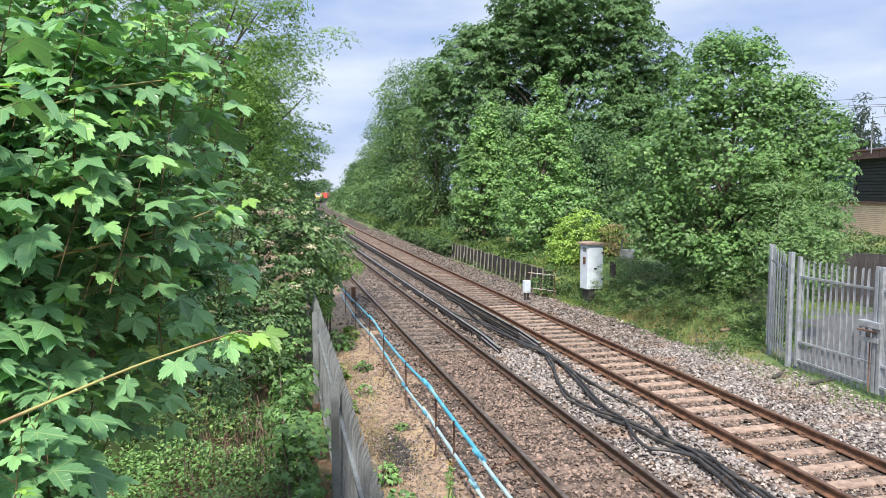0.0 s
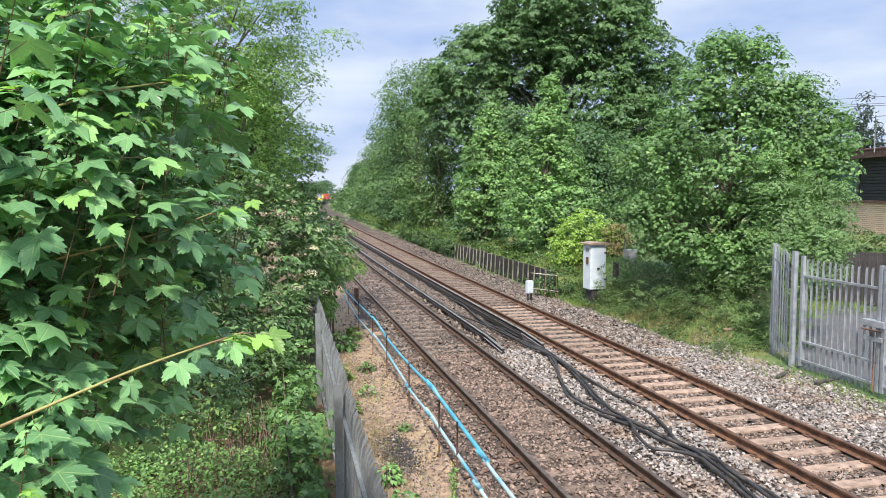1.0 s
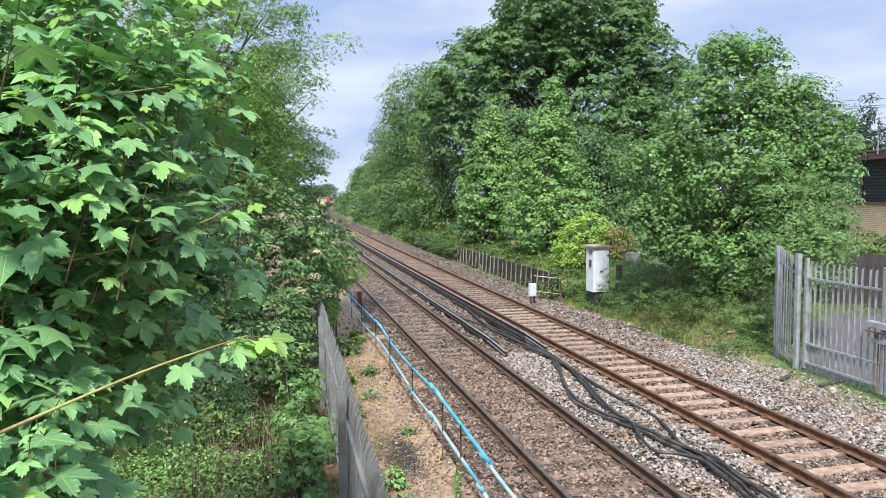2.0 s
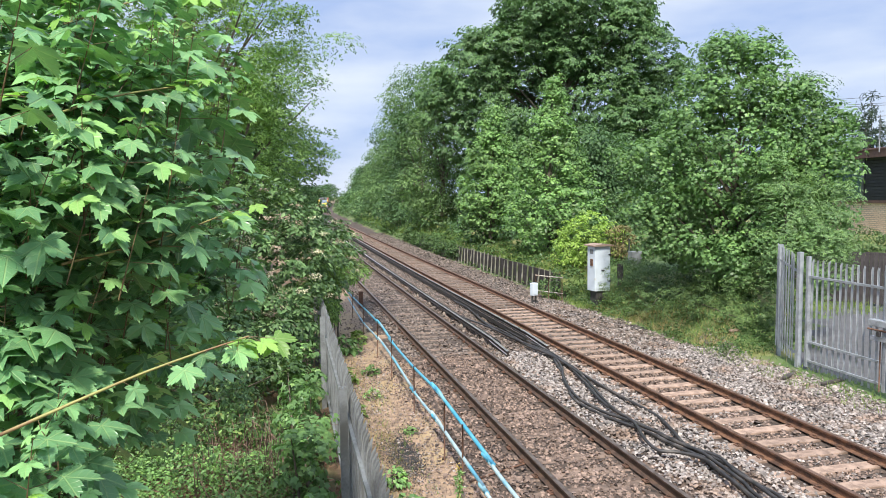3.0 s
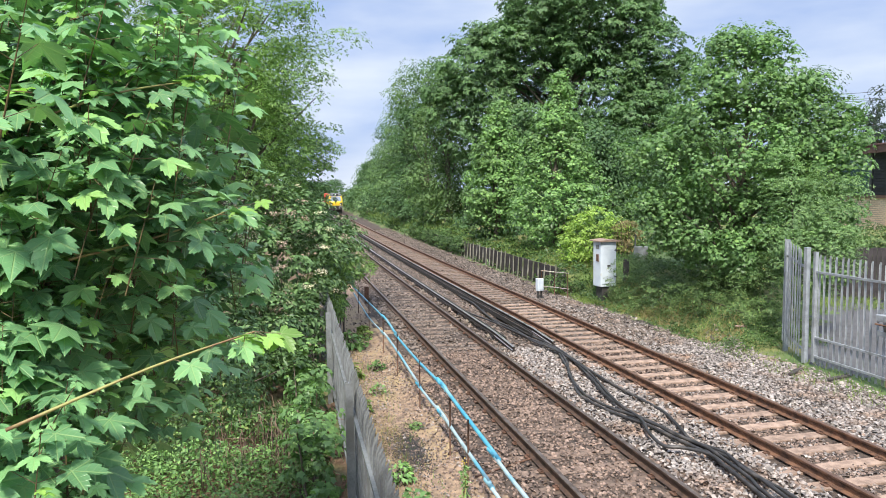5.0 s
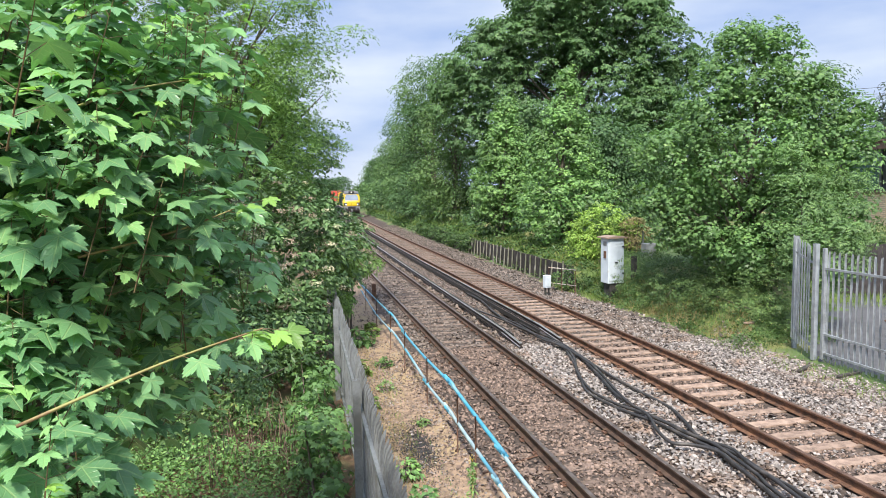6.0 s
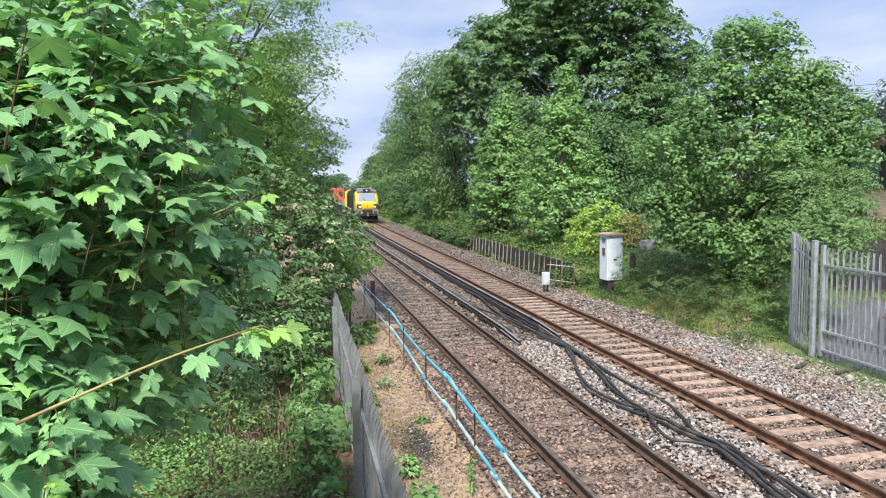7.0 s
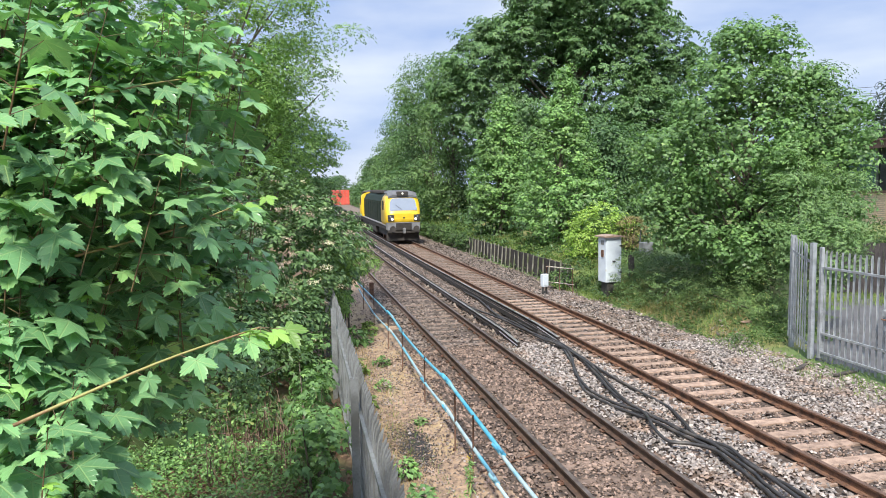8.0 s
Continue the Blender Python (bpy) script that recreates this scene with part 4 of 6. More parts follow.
grey_box(14.25, 26.0, 0.32)
board = part("leaning_board", box((-0.13, -0.02, 0), (0.13, 0.02, 1.45), 0.01), OLD_TIMBER, None, "dark weathered board leaning beside the cabinet")
board.matrix_basis = pose(12.75, 24.3, -0.05, -6, 3, 10)
tagged(board, category="board")
for x, y, ln, ang in ((11.6, 13.9, 0.75, 35), (12.2, 13.2, 0.9, 20), (11.9, 17.6, 0.9, 60), (12.6, 17.3, 0.35, 10)):
    w = part("timber_offcut", box((-ln / 2, -0.05, 0), (ln / 2, 0.05, 0.045), 0.008), OLD_TIMBER if ln > 0.5 else ROOF_WOOD, None, "grey timber offcut lying on the ballast" if ln > 0.5 else "fresh pale timber offcut lying on the ballast")
    w.matrix_basis = pose(x, y, ground_z(x - bend(y), y) + 0.02, 0, 2, ang)
    tagged(w, category="timber", group="timber offcuts")


# ---- retaining wall of concrete posts and planks ----
def retaining_wall():
    t = thing("retaining_wall", "dark old retaining wall of timber planks behind thin concrete posts", "wall", kind="structure")
    rng = random.Random(8)
    post = box((-0.03, -0.035, -0.3), (0.03, 0.035, 0.80), 0.01)
    pm = bpy.data.meshes.new("post")
    post.to_mesh(pm)
    post.free()
    pm.materials.append(CONCRETE)
    pl = box((-0.03, -0.118, -0.25), (0.03, 0.118, 0.72), 0.006)
    lm = bpy.data.meshes.new("plank")
    pl.to_mesh(lm)
    pl.free()
    lm.materials.append(WALL_TIMBER)
    y = WALL_FROM
    k = 0
    while y < WALL_TO:
        share("plank", lm, t, pose(WALL_U - 0.08 + bend(y) + rng.uniform(-0.012, 0.012), y, rng.uniform(-0.02, 0.02), rng.uniform(-0.4, 0.4), rng.uniform(-1, 1), -heading(y)))
        if k % 3 == 0:
            share("post", pm, t, pose(WALL_U - 0.17 + bend(y), y + 0.1, rng.uniform(-0.1, 0.06), rng.uniform(-4, 4), rng.uniform(1, 7), -heading(y)))
        y += 0.24
        k += 1


retaining_wall()


def loft(rings):
    """A skin through rings of equal length, closed at both ends."""
    bm = bmesh.new()
    rows = [[bm.verts.new(p) for p in r] for r in rings]
    k = len(rows[0])
    for a, b in zip(rows, rows[1:]):
        for j in range(k):
            bm.faces.new((a[j], a[(j + 1) % k], b[(j + 1) % k], b[j]))
    bm.faces.new(rows[0][::-1])
    bm.faces.new(rows[-1])
    bmesh.ops.recalc_face_normals(bm, faces=bm.faces)
    return bm


# ---- house behind the gate ----
LITTER = leaf_material("brown_leaf_litter", (0.20, 0.115, 0.07), (0.30, 0.18, 0.11), 0.8, 0.1)


def brick_material():
    m = bpy.data.materials.new("buff_brick_wall")
    m.use_nodes = True
    n, l = m.node_tree.nodes, m.node_tree.links
    b = n["Principled BSDF"]
    tc = n.new("ShaderNodeTexCoord")
    mp = n.new("ShaderNodeMapping")
    mp.inputs["Rotation"].default_value = (radians(90), 0, 0)
    l.new(tc.outputs["Object"], mp.inputs["Vector"])
    br = n.new("ShaderNodeTexBrick")
    br.inputs["Scale"].default_value = 1.0
    br.inputs["Brick Width"].default_value, br.inputs["Row Height"].default_value = 0.32, 0.107
    br.inputs["Mortar Size"].default_value = 0.014
    br.inputs["Color1"].default_value, br.inputs["Color2"].default_value = (0.80, 0.60, 0.45, 1), (0.70, 0.49, 0.36, 1)
    br.inputs["Mortar"].default_value = (0.40, 0.31, 0.25, 1)
    l.new(mp.outputs[0], br.inputs["Vector"])
    l.new(br.outputs["Color"], b.inputs["Base Color"])
    bp = n.new("ShaderNodeBump")
    bp.inputs["Distance"].default_value = 0.01
    bp.invert = True
    l.new(br.outputs["Fac"], bp.inputs["Height"])
    l.new(bp.outputs[0], b.inputs["Normal"])
    b.inputs["Roughness"].default_value = 0.9
    return m


BRICKS = brick_material()
CLAD = material("black_stained_cladding", (0.045, 0.045, 0.055), 0.7, dark=(0.028, 0.028, 0.034), scale=5, fine=50, bump=0.2)
TILES = material("brown_red_roof_edge", (0.19, 0.105, 0.09), 0.8, dark=(0.12, 0.07, 0.06), scale=5, fine=40, bump=0.3)
TEAL = material("teal_painted_board", (0.28, 0.38, 0.37), 0.6, dark=(0.22, 0.31, 0.3), scale=3, fine=40, bump=0.05)
FRAME = material("dark_window_frame", (0.06, 0.06, 0.065), 0.5, bump=0.05)
GLASS = material("window_glass", (0.10, 0.16, 0.16), 0.06, dark=(0.08, 0.13, 0.13), scale=1, bump=0.0, sheen=0.9)


def house(x, y, z, turn):
    """Local x runs along the long wall that is seen, which faces -y."""
    t = thing("house", "long house with black boarded upper storey over buff brick", "house", at=pose(x, y, z, 0, 0, turn))
    part("wall", box((0, 0, -0.8), (16, 9, 3.85)), BRICKS, t, "buff brick wall")
    part("string_course", box((-0.03, -0.09, 3.80), (16.05, -0.004, 3.96), 0.015), TILES, t)
    up = part("upper_wall", box((0.03, 0.05, 3.855), (15.97, 8.9, 6.3)), CLAD, t)
    for k in range(13):
        zb = 3.98 + k * 0.18
        part("cladding_board", box((9.95, -0.03, zb), (16.0, 0.046, zb + 0.15), 0.01), CLAD, up)
    for x0, x1 in ((2.0, 5.6), (6.0, 9.8)):
        w = part("window", box((x0, -0.01, 3.98), (x1, 0.06, 6.28)), FRAME, t)
        part("pane", box((x0 + 0.1, -0.02, 4.08), (x1 - 0.3, 0.02, 5.45)), GLASS, w)
        part("blind_panel", box((x0 + 0.1, -0.024, 5.55), (x1 - 0.3, 0.02, 6.22)), TEAL, w, "pale teal panel over the window")
        part("jamb", box((x1 - 0.25, -0.07, 3.98), (x1 - 0.05, 0.0, 6.28), 0.01), GALV_OLD, w)
    rf = part("roof", loft([[(-0.8, yy, 6.3), (16.8, yy, 6.3), (16.8, yy, zz), (-0.8, yy, zz)] for yy, zz in ((-0.45, 6.72), (4.5, 6.95), (9.5, 6.72))]), TILES, t, "brown-red roof")
    for k in range(10):
        x0 = -0.8 + k * 1.68
        part("fascia_panel", box((x0, -0.5, 6.26), (x0 + 1.64, -0.455, 6.64), 0.008), TILES, rf)
    part("gutter_trim", box((-0.8, -0.56, 6.66), (16.8, -0.455, 6.76), 0.02), TILES, rf)


house(34.65, 42.6, -0.46, -104.0)


def boarded_fence():
    t = thing("boarded_fence", "dark weathered close-boarded garden fence", "fence")
    a, b = Vector((19.6, 24.6, -0.2)), Vector((23.6, 19.2, -0.2))
    bd = box((-0.07, -0.012, 0), (0.07, 0.012, 1.95), 0.004)
    me = bpy.data.meshes.new("board")
    bd.to_mesh(me)
    bd.free()
    me.materials.append(FENCE_TIMBER)
    n = int((b - a).length / 0.145)
    ang = math.degrees(math.atan2(b.y - a.y, b.x - a.x))
    for k in range(n):
        p = a.lerp(b, k / n)
        share("board", me, t, pose(p.x, p.y, p.z + random.uniform(-0.02, 0.02), 0, 0, ang + random.uniform(-2, 2)))
    part("rail", add_sweep(bmesh.new(), [(-0.03, -0.04), (0.03, -0.04), (0.03, 0.04), (-0.03, 0.04)], [a + Vector((0.05, 0.05, 1.4)), b + Vector((0.05, 0.05, 1.4))]), FENCE_TIMBER, t)


boarded_fence()


def street_lamp(x, y, z):
    t = thing("street_lamp", "grey steel lamp post with a curved hooded head", "street lamp", at=pose(x, y, z))
    part("column", tube([(0, 0, 0), (0, 0, 4), (0, 0, 7.6)], [0.09, 0.07, 0.055], 10), GALV_OLD, t)
    part("arm", tube(smooth_path([(0, 0, 7.5), (-0.03, -0.03, 7.75), (-0.16, -0.12, 7.9), (-0.36, -0.25, 7.92)], 4), 0.05, 8), GALV_OLD, t)
    part("lamp_head", tube([(-0.3, -0.2, 7.92), (-0.4, -0.28, 7.93), (-0.75, -0.5, 7.9), (-0.85, -0.56, 7.88)], [0.05, 0.11, 0.12, 0.05], 10), GALV_OLD, t)


street_lamp(-3.62, 13.6, -0.5)
for k, (z0, z1) in enumerate(((8.3, 10.2), (8.2, 9.4), (8.15, 9.2))):
    pts = [(18 + 34 * s, 34 - 16 * s, z0 + (z1 - z0) * s - 1.2 * 4 * s * (1 - s) * 0.3) for s in [0.22 + 0.78 * i / 12 for i in range(13)]]
    w = part("overhead_wire", tube(pts, 0.010, 4), DARK_IRON, None, "thin dark overhead wire against the sky")
    tagged(w, category="wire", group="overhead wires")


def aerial(x, y, z):
    t = thing("tv_aerial", "grey television aerial on a thin mast", "aerial", at=pose(x, y, z))
    part("mast", tube([(0, 0, 0), (0, 0, 1.9)], 0.025, 6), GALV_OLD, t)
    part("boom", tube([(-0.1, 0.1, 1.8), (1.0, -0.7, 1.95)], 0.015, 5), GALV_OLD, t)
    for k in range(6):
        p = Vector((0.05 + 0.17 * k, -0.01 - 0.12 * k, 1.82 + 0.024 * k))
        part("element", tube([p + Vector((-0.14, -0.2, 0)), p + Vector((0.14, 0.2, 0))], 0.008, 4), GALV_OLD, t)


aerial(30.4, 30.3, 6.0)

# ---- trees beyond the far line ----
tree("sycamore_tree", "spreading sycamore with fresh green top growth behind the fence", (14.3, 19.6, 0.8), (14.1, 19.5, 8.3), 0.16,
     lumpy([(14.0, 19.6, 5.3, 2.3, 2.1, 2.4), (14.0, 19.6, 7.4, 1.5, 1.4, 1.6), (12.4, 20.7, 4.2, 1.5, 1.3, 1.7), (15.5, 18.6, 5.6, 1.3, 1.3, 1.7), (13.2, 20.0, 3.2, 1.7, 1.4, 1.7), (15.0, 18.8, 3.2, 1.6, 1.4, 1.7), (15.9, 17.7, 4.4, 0.9, 0.9, 1.9), (16.1, 17.5, 5.2, 0.75, 0.75, 1.3), (13.7, 19.8, 7.4, 1.0, 1.0, 1.5), (14.8, 19.0, 6.9, 1.0, 1.0, 1.6), (15.6, 18.4, 6.1, 0.8, 0.8, 1.4), (13.1, 20.2, 6.4, 0.9, 0.9, 1.3), (11.7, 21.3, 5.3, 1.0, 0.9, 0.5), (14.2, 18.5, 2.2, 1.4, 0.9, 1.0), (12.9, 20.2, 2.5, 1.3, 1.0, 0.9), (13.7, 18.9, 1.9, 1.2, 0.8, 0.8)], 301, 9),
     1850, 27, 0.33, 0.125, TREFOIL, SYCAMORE, 31, boughs=40, inner=0.3, flat=0.8, up=0.5)
tree("ash_sapling", "young pale-green ash sapling in front of the sycamore", (14.2, 17.4, 0.2), (14.2, 17.3, 4.8), 0.05,
     [(14.2, 17.3, 3.0, 0.9, 0.8, 1.4), (14.0, 17.4, 4.3, 0.45, 0.45, 0.8), (15.0, 16.9, 3.3, 0.9, 0.8, 1.3), (14.7, 17.0, 2.2, 1.2, 0.9, 1.1)], 300, 22, 0.32, 0.22, PINNATE, SAPLING_ASH, 32, boughs=14)
tree("conical_sycamore", "young conical sycamore standing on the bank", (14.3, 35.4, 1.0), (14.5, 35.2, 9.6), 0.13,
     [(14.3, 35.3, 3.0, 2.4, 2.0, 2.0), (14.4, 35.3, 5.4, 1.75, 1.5, 1.6), (14.5, 35.2, 7.2, 1.15, 1.1, 1.5), (14.55, 35.2, 8.7, 0.65, 0.65, 1.1), (14.6, 35.2, 9.7, 0.3, 0.3, 0.7), (15.9, 34.8, 3.4, 1.0, 1.0, 2.0), (13.3, 35.6, 6.3, 0.5, 0.5, 0.7)], 780, 26, 0.36, 0.155, TREFOIL, YOUNG_SYCAMORE, 33, group="conical sycamores", flat=0.75, up=0.55)
tree("conical_sycamore", "smaller conical sycamore on the bank beside the retaining wall", (13.5, 43.4, 1.4), (13.7, 43.2, 9.3), 0.12,
     [(13.5, 43.3, 4.0, 2.0, 1.8, 2.3), (13.6, 43.2, 6.1, 1.5, 1.4, 1.9), (13.7, 43.2, 8.0, 0.85, 0.85, 1.5), (13.75, 43.2, 9.1, 0.42, 0.42, 0.7)], 660, 26, 0.38, 0.165, TREFOIL, YOUNG_SYCAMORE, 34, group="conical sycamores", flat=0.75, up=0.55)
tree("horse_chestnut", "huge dark domed broadleaf tree with dense leaf clusters", (23.5, 55.0, 1.6), (23.6, 55.0, 21.0), 0.55,
     lumpy([(23.4, 55.0, 11.5, 7.6, 6.5, 7.5), (23.6, 55.0, 18.0, 5.8, 5.2, 5.0), (17.0, 57.0, 11.5, 4.8, 4.2, 6.0), (29.0, 52.2, 13.0, 3.4, 3.6, 5.6), (18.6, 55.5, 15.5, 3.4, 3.4, 2.6), (27.6, 53.0, 17.0, 3.2, 3.2, 3.4), (20, 52, 6.0, 5.0, 4.0, 4.5), (27, 50, 7.0, 4.5, 4.0, 5.0), (21.5, 55, 16.5, 4.0, 3.5, 4.0)], 302, 10) + [(16.4, 55.5, 13.6, 3.0, 3.0, 3.8), (22.3, 57.5, 12.0, 7.0, 2.6, 8.0), (30.4, 52.0, 12.5, 2.8, 2.8, 4.8)],
     2350, 26, 0.85, 0.31, HAND, BIG_TREE, 35, boughs=40, flat=0.6, inner=0.35)
WOOD_ASH = leaf_material("woodland_ash_leaf", (0.12, 0.225, 0.08), (0.18, 0.31, 0.10), 0.5, 0.28)
WOOD = [(13.9, 63, 15.5, 3.6), (14.6, 76, 18.0, 4.2), (14.9, 90, 18.5, 3.7), (16.6, 106, 13.5, 4.4), (17.6, 126, 10.5, 4.4), (19.2, 150, 9.5, 4.5), (22.0, 180, 9.5, 5.0), (26.5, 215, 9.5, 5.5), (33.5, 260, 10, 6.5), (44.0, 315, 11, 8), (60, 380, 12, 9), (38, 70, 16, 6), (46, 58, 14, 6), (28.0, 44, 8.0, 4.0), (20.5, 44, 6.5, 3.2), (33, 41, 7.0, 3.5)]
for i, (x, y, h, r) in enumerate(WOOD):
    x += 1.3
    rng = random.Random(60 + i)
    z0 = 1.2
    bl = [(x, y, z0 + h * 0.42, r * 0.7, r * 0.7, h * 0.36)]
    for k in range(11):
        a, up = rng.uniform(0, 6.28), (k + 0.5) / 11
        w = r * (0.95 - 0.55 * up) * rng.uniform(0.7, 1.05)
        q = r * rng.uniform(0.32, 0.5)
        bl.append((x + math.cos(a) * w * 0.75, y + math.sin(a) * w * 0.75, z0 + h * (0.1 + 0.78 * up), q, q, q * rng.uniform(0.9, 1.4)))
    far = min(1 + y / 140, 2.6)
    tree("woodland_tree", "tall mixed-green broadleaf tree in the lineside wood", (x, y, z0), (x, y, z0 + h * 0.85), 0.25, bl, int((400 if x < 27 else 260) / far ** 0.9), 66, 1.0 * far ** 0.7, 0.17 * far ** 1.05, LEAF, WOOD_ASH if i in (0, 2, 4, 6) else FAR_LEAF, 70 + i, boughs=12, up=0.55, flat=0.7, group="lineside wood")
for i, (x, y, h, r) in enumerate([(9.0, 255, 8, 4.0), (13.0, 300, 8, 4.5), (20.0, 350, 9, 5), (29, 430, 11, 7), (39, 520, 13, 8), (47, 600, 15, 9), (68, 560, 15, 9), (4.0, 200, 8, 3.0), (-4, 120, 14, 4), (-3.2, 60, 12, 3.2), (-2.6, 40, 11, 3.0)]):
    bl = [(x, y, h * 0.5, r * 0.9, r * 0.9, h * 0.45), (x, y, h * 0.75, r * 0.6, r * 0.6, h * 0.25)]
    tree("woodland_tree", "tall broadleaf tree beside the near line", (x, y, -0.4), (x, y, h * 0.85), 0.25, bl, 200, 20, 1.3, 0.7, LEAF, FAR_LEAF, 90 + i, boughs=10, group="lineside wood")
for i, (x, y, h) in enumerate(((48.5, 49.5, 11.0), (53.0, 48.0, 17.0), (56, 44, 17))):
    bl = [(x, y, h * (0.12 + 0.12 * k), 0.5 + 3.4 * (1 - k / 7.5), 0.5 + 3.4 * (1 - k / 7.5), 1.5) for k in range(8)]
    tree("conifer_tree", "dark conifer rising behind the house roof", (x, y, 0), (x, y, h * 0.95), 0.2, bl, 420, 22, 0.6, 0.38, NARROW, CONIFER, 110 + i, boughs=14, group="conifers", up=0.1)

# ---- shrubs and climbers beyond the far line ----
def shrub(name, label, category, blobs, clumps, per, csize, lsize, template, mat, seed, group="", floor=None, base=None, stalks=8):
    b = base or (blobs[0][0], blobs[0][1], ground_z(blobs[0][0] - bend(blobs[0][1]), blobs[0][1]))
    t = thing(name, label, category, group, pose(*b))
    rel = [(q[0] - b[0], q[1] - b[1], q[2] - b[2], *q[3:]) for q in blobs]
    _, centres = foliage(rel, clumps, per, csize, lsize, template, mat, "foliage", t, seed, floor=None if floor is None else floor - b[2])
    rng = np.random.default_rng(seed)
    for e in centres[rng.choice(len(centres), min(stalks, len(centres)), replace=False)]:
        e = Vector(e)
        s = Vector((rng.normal() * 0.15, rng.normal() * 0.15, -0.15))
        part("stem", tube([s, s.lerp(e, 0.5) + Vector((0, 0, 0.1)), e], [0.03, 0.02, 0.006], 5), BARK, t)
    return t


shrub("lime_bush", "bright lime-green climbing bush behind the cabinet", "bush", [(13.3, 28.6, 2.1, 1.2, 1.0, 1.1), (14.2, 28.4, 1.9, 0.9, 0.8, 0.9), (12.6, 29.0, 1.6, 0.7, 0.7, 0.8)], 230, 30, 0.25, 0.12, LEAF, LIME, 41)
shrub("ivy_mound", "ivy-covered mound sloping down to the ballast", "ivy", [(12.9, 21.5, 0.5, 1.4, 2.6, 1.1), (13.3, 18.6, 0.6, 1.3, 1.9, 1.1), (12.7, 23.4, 0.5, 1.0, 1.2, 1.2), (13.9, 17.4, 0.9, 1.0, 1.0, 1.3), (14.8, 20.6, 1.3, 1.7, 1.8, 0.9)], 1250, 36, 0.17, 0.058, LEAF, MOUND_IVY, 42, floor=-0.25)
shrub("ivy_curtain", "dark ivy hanging over the far end of the retaining wall", "ivy", [(WALL_U - 0.12 + bend(y), y, 0.42, 0.26, 1.5, 0.55) for y in (45.5, 48, 50.5, 53, 55.5, 58, 60.5, 63)], 520, 26, 0.24, 0.13, LEAF, IVY, 140, floor=-0.2)
shrub("shrub", "dark green shrub behind the cabinet on the bank", "bush", [(15.6, 28.4, 1.3, 1.3, 1.0, 1.1), (17.4, 28.0, 1.4, 1.3, 1.0, 1.2)], 260, 26, 0.25, 0.13, LEAF, ELDER, 141, "bank shrubs")
rng = random.Random(5)
for i in range(22):
    y = 30 + 4.2 * i * (1 + i / 26)
    u = 13.6 + rng.uniform(-0.2, 1.4) - 0.9 * smooth(50, 70, y)
    r = rng.uniform(0.8, 1.5) * (1 + y / 220)
    x = u + bend(y)
    shrub("shrub", "rough green shrub on top of the bank", "bush", [(x, y, 1.3 + r * 0.3, r, r * 1.4, r * 0.9), (x + 1.4, y + 0.6, 1.9 + r * 0.5, r * 1.2, r, r * 1.2)], 70, 20, 0.4 * (1 + y / 150), 0.2 * (1 + y / 120), LEAF, (IVY, ELDER, FAR_LEAF)[i % 3], 130 + i, "bank shrubs")


def ground_leaves(name, label, mat, zones, template, seed, tall=0.1, lean=0.6, kind="stuff"):
    """Low growth scattered over zones (u0, u1, y0, y1, count, size)."""
    rng = np.random.default_rng(seed)
    P, S = [], []
    for u0, u1, y0, y1, n, size in zones:
        u, y = rng.uniform(u0, u1, n), rng.uniform(y0, y1, n)
        tone = np.array([noise.noise(Vector((a * 0.9, b * 0.9, seed))) for a, b in zip(u, y)])
        k = tone > rng.uniform(-0.6, 0.15, n)
        u, y, tone = u[k], y[k], tone[k]
        z = np.array([ground_z(a, b) for a, b in zip(u, y)]) + rng.uniform(0, tall, len(u)) * (1 + tone)
        P.append(np.stack([u + np.array([bend(b) for b in y]), y, z], 1))
        S.append(size * rng.uniform(0.6, 1.3, len(u)))
    P, S = np.concatenate(P), np.concatenate(S)
    n = len(P)
    v, f = scatter(template, P, np.array([0, 0, 1.0]) + rng.normal(size=(n, 3)) * lean, S, rng)
    return tagged(new(name, mesh_of(name, v, f, mat)), label, "grass" if template is BLADE else "undergrowth", kind=kind)


ground_leaves("grass", "green grass tufts along bank and track edges", GRASS, [(11.0, 12.6, 11, 17, 900, 0.16), (11.4, 12.6, 17, 26, 2500, 0.2), (11.0, 13.2, 24.2, 28.5, 4000, 0.2), (11.6, 13.8, 28, 60, 26000, 0.24), (11.9, 14.8, 58, 130, 12000, 0.5), (1.2, 2.3, 6, 18, 1500, 0.10)], BLADE, 51, 0.02, 0.35)
ground_leaves("bank_creeper", "low leafy creeper over the bank and wall top", IVY, [(11.45, 14, 28, 50, 12000, 0.16), (11.4, 14, 45, 120, 14000, 0.26), (11.35, 14.6, 16, 27.4, 22000, 0.075)], LEAF, 52, 0.22)
ground_leaves("verge_grass", "yellowing grass verge beyond the tarmac lane", GRASS, [(17.5, 21.5, 20.2, 24.6, 2500, 0.25)], BLADE, 55, 0.02, 0.4)
ground_leaves("dry_grass", "straw-coloured dry grass on the sandy path", STRAW, [(1.15, 2.0, 7, 20, 9000, 0.075), (11.8, 13.5, 28, 45, 900, 0.3), (11.5, 12.7, 17, 25, 7000, 0.15)], BLADE, 53, 0.02, 0.6)

